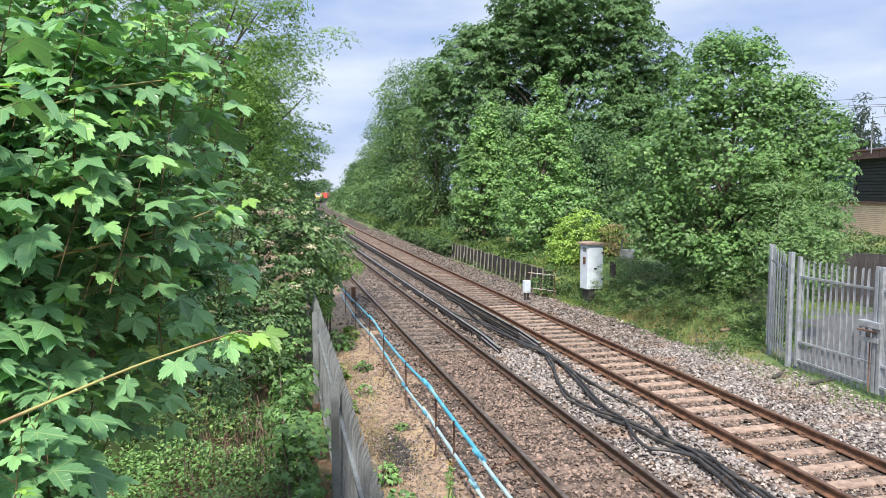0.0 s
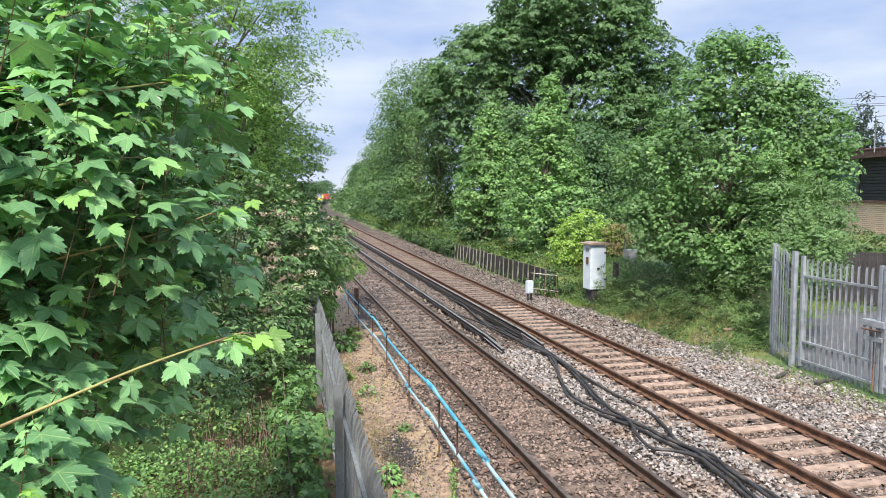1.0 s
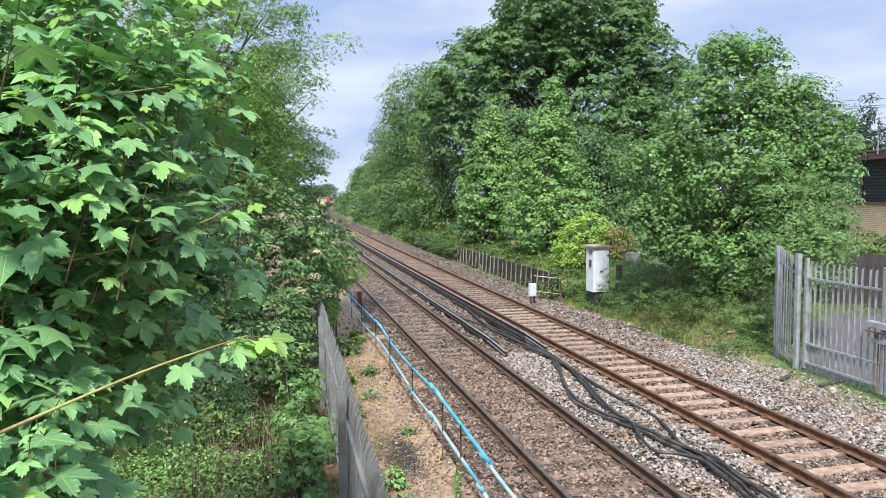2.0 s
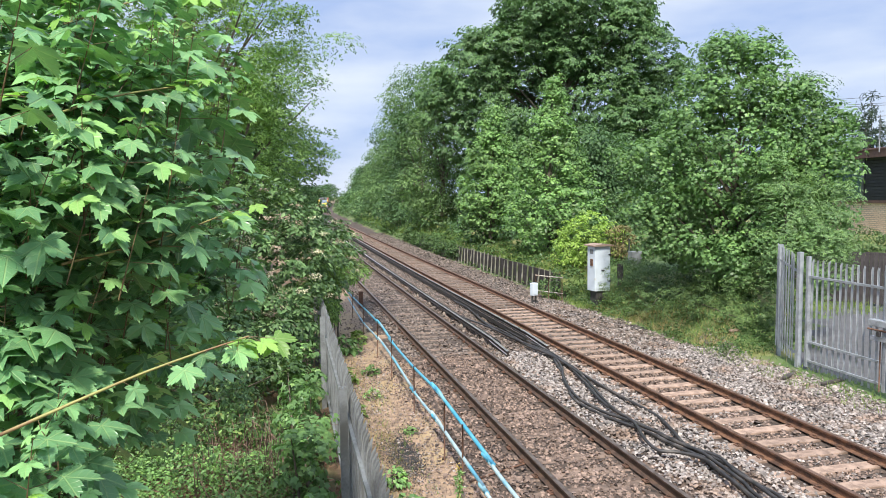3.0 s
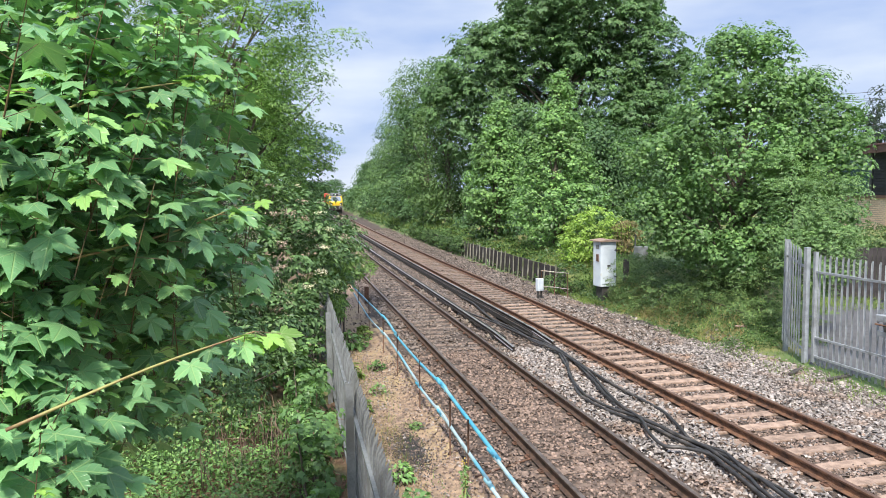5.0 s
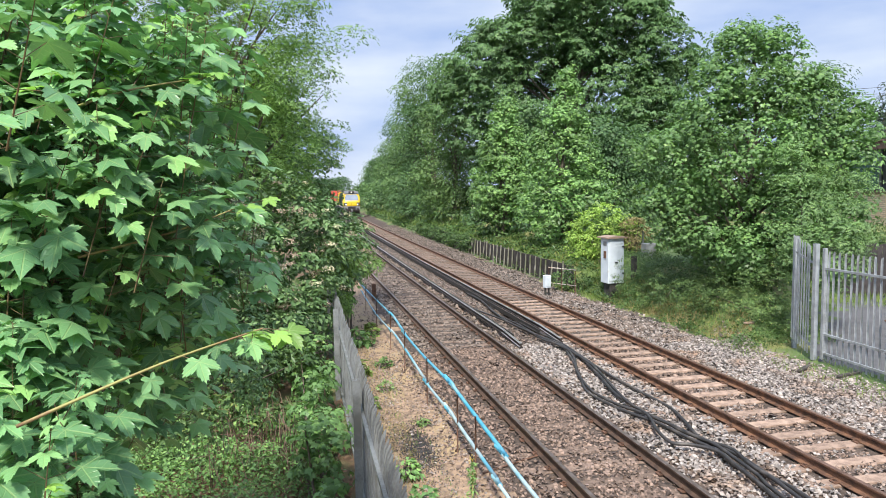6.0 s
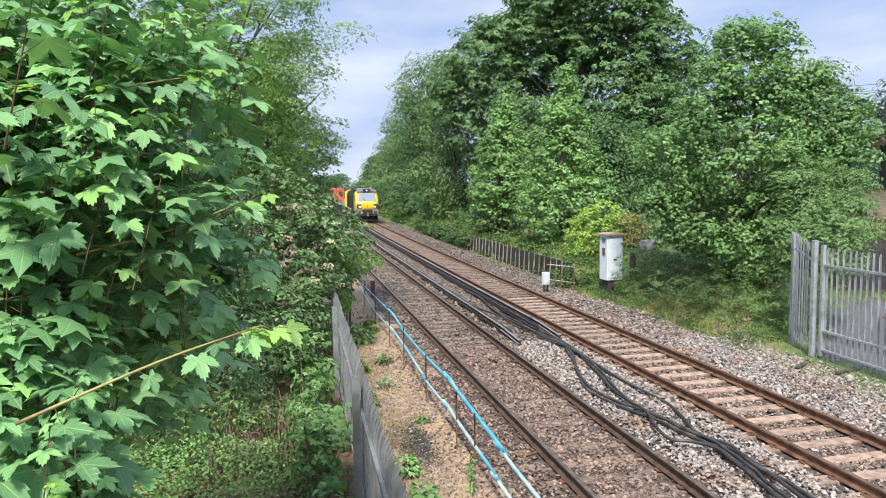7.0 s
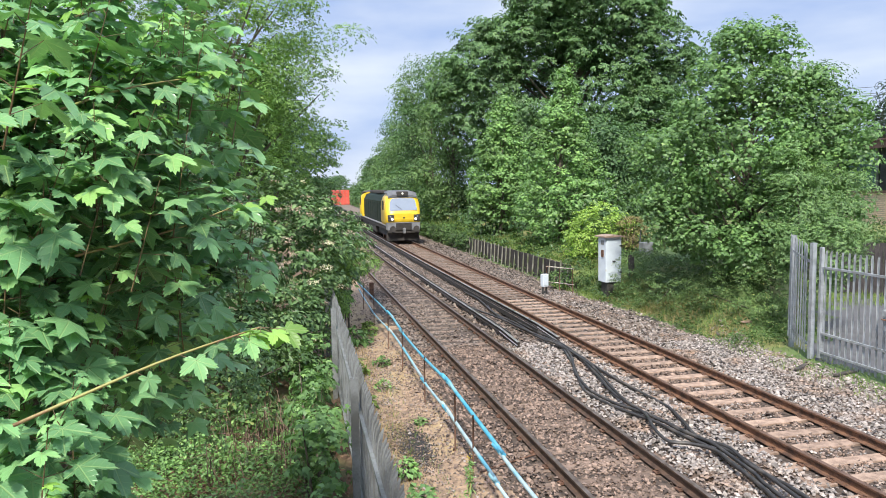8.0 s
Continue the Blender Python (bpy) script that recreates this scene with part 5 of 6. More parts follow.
# ---- undergrowth and trees beside the near line ----
tree("ash_tree", "tall feathery ash tree over the lineside hedge", (-2.2, 19.5, -0.5), (-2.0, 19.5, 13.5), 0.22,
     lumpy([(-2.2, 19.5, 7.0, 2.7, 2.4, 3.2), (-1.9, 19.0, 10.8, 2.6, 2.4, 3.2), (-0.5, 20.6, 8.2, 1.5, 1.6, 2.6), (-5.0, 18.5, 8.6, 2.6, 2.4, 4.6), (-0.4, 20.8, 5.2, 1.4, 1.6, 1.8), (-3.0, 17.6, 5.2, 2.4, 1.6, 2.4), (1.6, 23.6, 9.0, 1.1, 0.5, 0.45), (0.6, 22.4, 7.4, 1.0, 1.2, 1.6), (0.9, 23.4, 5.6, 1.0, 1.3, 1.2)], 303, 8),
     920, 22, 0.45, 0.30, PINNATE, ASH, 36, boughs=40, inner=0.35)
ELDER_HEDGE = shrub("elder_bush", "dark elder hedge with faded blossom heads", "bush", [(-0.1, 18.6, 2.4, 1.5, 1.9, 2.2), (0.3, 17.4, 0.7, 0.8, 1.1, 1.2), (-0.9, 16.6, 0.8, 1.3, 1.0, 1.3), (0.8, 20.6, 2.0, 1.3, 1.8, 1.9), (1.45, 22.8, 2.3, 1.2, 1.5, 1.1), (0.9, 24.2, 4.3, 0.9, 1.4, 2.0), (1.5, 23.6, 2.2, 0.8, 0.9, 0.7), (-2.4, 17.4, 2.2, 2.0, 1.8, 2.4), (-1.2, 16.2, 1.0, 1.6, 1.2, 1.2), (-5.0, 16, 2.2, 2.2, 2, 2.6)], 1250, 30, 0.28, 0.14, LEAF, ELDER, 43)
shrub("bramble", "bright green bramble leaning on the fence", "bush", [(0.35, 10.2, 0.2, 0.4, 0.7, 0.65), (0.3, 8.4, -0.1, 0.45, 0.6, 0.45), (0.4, 12.0, 0.1, 0.4, 0.9, 0.6), (0.45, 13.8, 0.1, 0.4, 0.9, 0.7), (0.5, 15.6, 0.2, 0.4, 0.9, 0.8)], 150, 16, 0.2, 0.14, PALMATE, SYCAMORE, 44)
shrub("bramble_hedge", "tangled bramble and ground elder at the foot of the hedge", "bush", [(-2.6, 14.6, 0.2, 2.6, 1.2, 1.3), (-0.4, 14.4, 0.1, 1.0, 1.2, 1.2), (-5.5, 13.4, 0.4, 2.2, 1.6, 1.8), (-1.2, 12.6, -0.2, 1.4, 0.9, 0.6)], 420, 24, 0.28, 0.13, LEAF, IVY, 45, floor=-0.5)
ground_leaves("leaf_litter", "brown leaf litter and dry stalks on the soil", LITTER, [(-5, 0.8, 8, 14.5, 9000, 0.09)], LEAF, 56, 0.05, 0.5)
ground_leaves("nettle_bed", "low nettles and ground elder on brown soil", YOUNG_SYCAMORE, [(-5, 0.6, 10.5, 15, 26000, 0.075), (-5, 0.5, 9.4, 10.8, 3500, 0.07)], LEAF, 54, 0.42)


def blossom_heads(hedge):
    """Flat heads of small flowers spread over the hedge's sunny skin."""
    rng = np.random.default_rng(77)
    off = np.array(hedge.matrix_basis.translation)
    skins = [(-0.1, 18.6, 2.4, 1.5, 1.9, 2.2), (0.3, 17.4, 0.7, 0.8, 1.1, 1.2), (0.8, 20.6, 2.0, 1.3, 1.8, 1.9), (1.6, 22.8, 1.9, 1.35, 1.6, 1.5)]
    for k in range(46):
        b = np.array(skins[(0, 0, 0, 1, 2, 2, 3)[k % 7]])
        d = unit(np.array([[rng.uniform(-0.4, 1.0), -abs(rng.normal()) - 0.25, rng.uniform(-0.4, 0.9)]]))[0]
        n = int(rng.integers(30, 80))
        p = rng.normal(size=(n, 3)) * np.array([0.085, 0.085, 0.035]) * rng.uniform(0.6, 1.2)
        v, f = scatter(LEAF, p, np.array([0, -0.4, 1.0]) + rng.normal(size=(n, 3)) * 0.5, rng.uniform(0.03, 0.055, n), rng)
        ob = new("blossom_head", mesh_of("blossom_head", v, f, SPENT if k % 3 else BLOSSOM))
        ob.parent = hedge
        ob.matrix_basis = pose(*(b[:3] + d * b[3:] * 1.08 - off))
        tagged(ob, "faded pinkish blossom head" if k % 3 else "cream blossom head", kind="stuff")


blossom_heads(ELDER_HEDGE)
shrub("garden_hedge", "bright green hedge behind the boarded fence", "hedge", [(22.6, 25.0, 1.3, 1.2, 1.4, 1.0), (24.0, 23.4, 1.3, 1.3, 1.5, 1.0), (25.4, 21.6, 1.3, 1.3, 1.5, 1.0), (23.3, 24.3, 1.5, 1.3, 1.4, 1.0), (24.8, 22.5, 1.4, 1.3, 1.4, 1.0)], 620, 28, 0.22, 0.11, LEAF, MOUND_IVY, 46)
shrub("willow_shrub", "pale narrow-leaved shrub hanging over the handrail", "bush", [(1.6, 21.6, 1.9, 0.8, 1.0, 0.7), (2.1, 22.4, 1.75, 0.75, 0.7, 0.4), (1.2, 20.2, 1.1, 0.45, 0.9, 0.8)], 300, 28, 0.24, 0.15, NARROW, ASH, 47)


def weed(x, y, size, mat, seed, label="leafy green weed on the path"):
    z = ground_z(x - bend(y), y)
    shrub("weed", label, "weed", [(x, y, z + size * 0.5, size * 0.8, size * 0.8, size * 0.6)], 14, 12, size * 0.35, size * 0.42, LEAF, mat, seed, "path weeds")


for k, (x, y, s) in enumerate(((1.62, 10.3, 0.3), (1.75, 9.2, 0.34), (1.5, 13.9, 0.32), (1.95, 14.9, 0.22), (2.25, 17.2, 0.26), (1.5, 16.4, 0.45), (2.35, 12.6, 0.16), (1.9, 19.6, 0.5), (2.4, 21.0, 0.4), (1.35, 12.2, 0.25), (2.3, 8.4, 0.2))):
    weed(x, y, s * 0.8, (YOUNG_SYCAMORE, SYCAMORE, GRASS)[k % 3], 150 + k)


def flowering_weed(x, y):
    t = thing("flowering_weed", "tall thin weed with small yellow flowers", "weed", at=pose(x, y, ground_z(x, y)))
    rng = np.random.default_rng(4)
    part("stalk", tube([(0, 0, -0.05), (0.02, 0, 0.3), (0.0, 0.02, 0.62)], [0.012, 0.009, 0.004], 6), TWIG, t)
    n = 90
    h = rng.uniform(0.05, 0.55, n)
    p = np.column_stack([rng.normal(size=n) * 0.05 * (0.7 - h), rng.normal(size=n) * 0.05 * (0.7 - h), h])
    v, f = scatter(NARROW, p, np.column_stack([rng.normal(size=n), rng.normal(size=n), np.full(n, 0.8)]), rng.uniform(0.06, 0.12, n), rng)
    ob = new("foliage", mesh_of("foliage", v, f, YOUNG_SYCAMORE))
    ob.parent = t
    n = 30
    p = rng.normal(size=(n, 3)) * np.array([0.025, 0.025, 0.04]) + np.array([0, 0.02, 0.6])
    v, f = scatter(LEAF, p, rng.normal(size=(n, 3)), rng.uniform(0.015, 0.03, n), rng)
    ob = new("flower_head", mesh_of("flower_head", v, f, YELLOW_PETAL))
    ob.parent = t


YELLOW_PETAL = leaf_material("yellow_petal", (0.62, 0.48, 0.04), (0.7, 0.56, 0.08), 0.6, 0.2)
flowering_weed(2.42, 9.35)


def dead_brambles():
    """A tangle of dead stems under the hedge."""
    rng = np.random.default_rng(21)
    bm = bmesh.new()
    for _ in range(170):
        x, y = rng.uniform(-1.3, 0.6), rng.uniform(10.9, 13.6)
        z = ground_z(x, y)
        d = rng.normal(size=2) * 0.45
        h = rng.uniform(0.15, 0.9)
        add_tube(bm, [(x, y, z - 0.03), (x + d[0] * 0.4, y + d[1] * 0.4, z + h), (x + d[0], y + d[1], z + h * rng.uniform(0.3, 1.0))], [0.008, 0.006, 0.003], 4, False)
    tagged(part("dead_bramble_stems", bm, DEAD, None), "tangle of brown dead bramble stems", "undergrowth", kind="stuff")


dead_brambles()
shrub("dead_bush", "brown dying bush beside the lime-green one", "bush", [(14.5, 27.7, 2.0, 0.6, 0.5, 0.7)], 60, 24, 0.2, 0.10, LEAF, WITHERED, 48)
shrub("ivy_clump", "ivy-covered stump end of the retaining wall", "ivy", [(11.6, 26.7, 0.35, 0.75, 0.5, 0.75), (11.1, 27.2, 0.2, 0.5, 0.4, 0.55)], 110, 24, 0.16, 0.09, LEAF, IVY, 49)


def near_elder():
    """A young elder between the sapling and the hedge, in flower."""
    t = shrub("elder_bush", "young elder with flat cream blossom heads beside the sapling", "bush", [(-0.95, 7.3, 3.0, 0.75, 0.7, 1.3), (-1.7, 7.8, 3.4, 0.9, 0.7, 1.4), (-2.3, 7.6, 2.4, 0.8, 0.7, 1.4)], 160, 22, 0.24, 0.15, PINNATE, ELDER, 57, base=(-2.9, 7.8, -0.5), stalks=0)
    part("stem", tube(smooth_path([(0, 0, -0.1), (0.2, 0, 2.0), (0.5, -0.1, 3.4), (1.8, -0.4, 3.9)], 5), [0.035] * 10 + [0.02] * 6, 7), BARK, t)
    rng = np.random.default_rng(58)
    for x, y, z in ((-0.42, 6.75, 3.98), (-0.30, 6.8, 3.72), (-0.16, 7.2, 3.35), (-0.6, 6.7, 3.45), (-0.75, 6.6, 4.2)):
        n = 150
        p = rng.normal(size=(n, 3)) * np.array([0.075, 0.06, 0.06]) + np.array([x + 2.9, y - 7.8, z + 0.5])
        v, f = scatter(LEAF, p, np.array([0, -0.4, 1.0]) + rng.normal(size=(n, 3)) * 0.5, rng.uniform(0.018, 0.034, n), rng)
        ob = new("blossom_head", mesh_of("blossom_head", v, f, BLOSSOM))
        ob.parent = t
        tagged(ob, "cream blossom head", kind="stuff")


near_elder()


# ---- foreground sycamore branches ----
def leaf_pose(p, nrm, along, size):
    nrm = Vector(nrm).normalized()
    a = (along - nrm * along.dot(nrm)).normalized()
    b = nrm.cross(a)
    m = Matrix((a, b, nrm)).transposed().to_4x4()
    return Matrix.Translation(p) @ m @ Matrix.Diagonal((size, size, size, 1))


def prisms(a, b, ra, rb):
    """Thin three-sided rods from each point of a to its fellow in b."""
    n = len(a)
    d = unit(b - a)
    side = unit(np.cross(d, np.array([0.31, 0.17, 0.93])))
    up = np.cross(side, d)
    rings = []
    for at, r in ((a, ra), (b, rb)):
        for k in range(3):
            c, w = math.cos(k * 2.0944), math.sin(k * 2.0944)
            rings.append(at + (side * c + up * w) * r)
    v = np.stack(rings, 1).reshape(-1, 3)
    one = np.array([(0, 1, 4), (0, 4, 3), (1, 2, 5), (1, 5, 4), (2, 0, 3), (2, 3, 5)])
    return v, (one[None] + (np.arange(n) * 6)[:, None, None]).reshape(-1, 3)


def near_sycamore():
    """Upright shoots with crossed pairs of leaves on long stalks, tier above tier."""
    leaf_me = mesh_of("leaf", PALMATE_FINE[0], PALMATE_FINE[1], SYCAMORE_SINGLE, True, PALMATE_FINE[0])
    young_me = mesh_of("leaf", PALMATE_FINE[0], PALMATE_FINE[1], SYCAMORE_TIP, True, PALMATE_FINE[0])
    o = np.array([-1.7, 3.4, -0.5])
    t = thing("sycamore_sapling", "leafy sycamore sapling with large lobed leaves close by", "tree", at=pose(*o))
    blobs = np.array([(-0.90, 3.2, 4.15, 0.72, 0.7, 0.60), (-0.90, 3.6, 4.85, 0.75, 0.8, 0.5), (-0.98, 2.8, 3.35, 0.45, 0.5, 0.5), (-0.55, 4.3, 4.0, 0.50, 0.6, 0.75), (-1.5, 3.5, 4.2, 0.7, 0.8, 1.2), (-1.2, 5.2, 3.7, 1.0, 0.8, 1.2), (-2.4, 5.6, 4.6, 1.2, 0.9, 1.6), (-1.3, 5.6, 5.2, 1.0, 0.8, 0.8), (-0.74, 2.7, 3.2, 0.18, 0.3, 0.3), (-0.66, 2.15, 4.62, 0.12, 0.15, 0.16)])
    blobs[:, :3] -= o
    inner = blobs.copy()
    inner[:, 3:] *= 0.82
    foliage(inner[:8], 480, 8, 0.19, 0.16, PALMATE, SYCAMORE_NEAR, "inner_leaves", t, 37, up=1.15, inner=0.5, outward=0.4)
    rng = np.random.default_rng(9)
    area = (blobs[:, 3] * blobs[:, 4] * blobs[:, 5]) ** (2 / 3)
    area[8:] *= 2.0
    leaves, rods = [], []
    for _ in range(540):
        b = blobs[rng.choice(len(blobs), p=area / area.sum())]
        d = rng.normal(size=3)
        d[1] -= 0.35
        d /= np.linalg.norm(d)
        tip = b[:3] + d * b[3:] * rng.uniform(0.55, 1.05)
        if tip[1] + o[1] < 1.95:
            continue
        low = max(0.0, min((3.9 - 0.5 - (tip[2] + o[2] + 0.5)) * 0.8 + 0.3, 1.0))
        away = unit(np.array([[tip[0] + 0.25, tip[1] * 0.7 - 0.2, 0.0]]))[0]
        axis = unit(np.array([away * (0.25 + 0.9 * low) + np.array([0, 0, 1.0 - 0.6 * low]) + rng.normal(size=3) * 0.16]))[0]
        e1 = unit(np.cross(axis, np.array([[0.2, 1.0, 0.1]])))[0]
        e2 = np.cross(axis, e1)
        turn = rng.uniform(0, 6.28)
        rods.append((tip, tip - axis * 0.42 - np.array([0, 0, 0.04]), 0.0016, 0.0038))
        scale = rng.uniform(0.8, 1.15)
        fresh = rng.random() < 0.3
        for k, (size, stalk, rise) in enumerate(((0.045, 0.015, 0.9), (0.085, 0.05, 0.6), (0.125, 0.09, 0.42), (0.15, 0.12, 0.3), (0.16, 0.13, 0.2), (0.155, 0.13, 0.1))):
            node = tip - axis * (0.01 + 0.085 * k * scale)
            for half in (0.0, 3.1416):
                if k > 2 and rng.random() < 0.25:
                    continue
                phi = turn + 1.571 * k + half + rng.normal() * 0.2
                out = e1 * math.cos(phi) + e2 * math.sin(phi)
                way = unit(np.array([out + axis * rise + np.array([0, 0, 0.15 * rise])]))[0]
                foot = node + way * stalk * scale * rng.uniform(0.7, 1.25)
                rods.append((node, foot, 0.0018, 0.0013))
                along = way + np.array([0, 0, -0.55]) + rng.normal(size=3) * 0.18
                nrm = np.array([0, -0.12, 1.0]) + way * 0.45 + rng.normal(size=3) * 0.22
                leaves.append((foot, nrm, along, size * scale * 1.28 * rng.uniform(0.8, 1.2), fresh and k < 2))
    # long twigs that reach out into the open, with leaves towards their ends
    for a, b, c in (((-0.80, 2.25, 3.42), (-0.42, 2.42, 3.54), (-0.10, 2.62, 3.60)), ((-0.78, 2.9, 3.86), (-0.45, 3.0, 3.94), (-0.18, 3.15, 4.04)), ((-1.0, 3.0, 4.35), (-0.62, 3.05, 4.5), (-0.33, 3.2, 4.58)), ((-0.9, 3.6, 4.9), (-0.6, 3.7, 5.05), (-0.4, 3.8, 5.12))):
        pts = [Vector(p) - Vector(o) for p in smooth_path([a, b, c], 6)]
        part("twig", tube(pts, [0.006 * (1 - 0.55 * k / len(pts)) for k in range(len(pts))], 6), TWIG, t, "young red-green twig")
        for k in (5, 7, 9, 10, 11, 12, 12, 12, 12):
            node = np.array(pts[k])
            foot = node + rng.normal(size=3) * np.array([0.035, 0.035, 0.02]) + np.array([0.03, -0.03, -0.015])
            rods.append((node, foot, 0.0018, 0.0013))
            leaves.append((foot, np.array([0.15, -0.5, 0.85]) + rng.normal(size=3) * 0.25, np.array([0.6, -0.45, -0.4]) + rng.normal(size=3) * 0.4, rng.uniform(0.09, 0.15), k == 12))
    main = [[(0, 0, -0.2), (0.1, 0, 2.2), (0.35, 0.1, 3.6), (0.5, 0.2, 5.4)], [(0.05, 0, 1.8), (0.3, -0.2, 3.4), (0.7, 0.0, 4.6), (1.0, 0.1, 5.3)], [(0.1, 0, 2.0), (0.2, -0.4, 3.2), (0.6, -0.5, 4.1)], [(0.15, 0, 2.4), (0.6, 0.1, 3.8), (0.72, 0.2, 5.2)], [(0.1, 0, 2.2), (0.85, 0.6, 3.9), (1.05, 0.9, 5.1)], [(0.1, 0, 2.0), (0.5, -0.35, 3.6), (0.48, -0.3, 4.9)]]
    for s in main:
        pts = smooth_path(s, 5)
        part("stem", tube(pts, [0.02 * (1 - 0.75 * k / len(pts)) for k in range(len(pts))], 7), BARK, t)
    a, b = np.array([r[0] for r in rods]), np.array([r[1] for r in rods])
    v, f = prisms(a, b, np.array([[r[2]] for r in rods]), np.array([[r[3]] for r in rods]))
    tw = new("leaf_stalk", mesh_of("leaf_stalk", v, f, STALK, True))
    tw.parent = t
    tagged(tw, "thin red-green leaf stalks", kind="stuff")
    # the outermost leaves one by one, the rest joined
    leaves.sort(key=lambda q: q[0][1])
    for p, nrm, along, size, fresh in leaves[:300]:
        share("leaf", young_me if fresh else leaf_me, t, leaf_pose(Vector(p), nrm, Vector(along), size))
    for fresh, mat, name in ((True, SYCAMORE_YOUNG_NEAR, "young_leaves"), (False, SYCAMORE_NEAR, "crown")):
        some = [q for q in leaves[300:] if q[4] == fresh and q[0][1] < 1.4]
        v, f = scatter(PALMATE_FINE, np.array([q[0] for q in some]), np.array([q[1] for q in some]), np.array([q[3] for q in some]), rng, np.array([q[2] for q in some]))
        ob = new(name, mesh_of(name, v, f, mat, True, PALMATE_FINE[0]))
        ob.parent = t
        tagged(ob, "fresh yellow-green leaves" if fresh else "", kind="stuff")
    back = [q for q in leaves[300:] if q[0][1] >= 1.4]
    v, f = scatter(PALMATE, np.array([q[0] for q in back]), np.array([q[1] for q in back]), np.array([q[3] for q in back]), rng, np.array([q[2] for q in back]))
    ob = new("rear_leaves", mesh_of("rear_leaves", v, f, SYCAMORE_NEAR, True, PALMATE[0]))
    ob.parent = t
    tagged(ob, kind="stuff")
    return t


near_sycamore()


# ---- the freight train ----
YELLOW = material("yellow_loco_paint", (0.74, 0.51, 0.03), 0.38, dark=(0.64, 0.43, 0.03), scale=2, fine=20, bump=0.03)
GREEN = material("dark_green_loco_paint", (0.012, 0.026, 0.017), 0.6, dark=(0.008, 0.016, 0.011), scale=2, fine=20, bump=0.03, sheen=0.12)
GREY = material("grey_loco_paint", (0.20, 0.205, 0.22), 0.5, dark=(0.14, 0.145, 0.155), scale=2, fine=20, bump=0.04)
GREY_DARK = material("dark_grey_roof_paint", (0.13, 0.135, 0.145), 0.6, dark=(0.09, 0.093, 0.1), scale=2, fine=20, bump=0.04)
# the pale blue of reflected sky is put into the glass colour
SCREEN = material("windscreen_glass", (0.22, 0.26, 0.33), 0.08, dark=(0.19, 0.23, 0.3), scale=0.6, bump=0.0, sheen=0.9)
RED = material("faded_red_container", (0.62, 0.10, 0.065), 0.55, dark=(0.50, 0.08, 0.055), scale=2, fine=25, bump=0.05)
GRIME = material("train_underframe_grime", (0.05, 0.045, 0.042), 0.85, dark=(0.028, 0.026, 0.024), scale=4, fine=40, bump=0.2)
DECK = material("dusty_wagon_deck", (0.20, 0.155, 0.12), 0.9, dark=(0.09, 0.07, 0.055), scale=3, fine=40, bump=0.2)
LAMP_ON = glow("headlight_glow", (1.0, 0.97, 0.9), 1.0)


def wheels(parent, ys, r=0.5):
    for y in ys:
        for s in (-1, 1):
            part("wheel", tube([(s * 0.69, y, r), (s * 0.72, y, r), (s * 0.83, y, r)], [r + 0.03, r, r], 20), RAIL_RUST, parent)
        part("axle", tube([(-0.7, y, r), (0.7, y, r)], 0.08, 8), GRIME, parent)


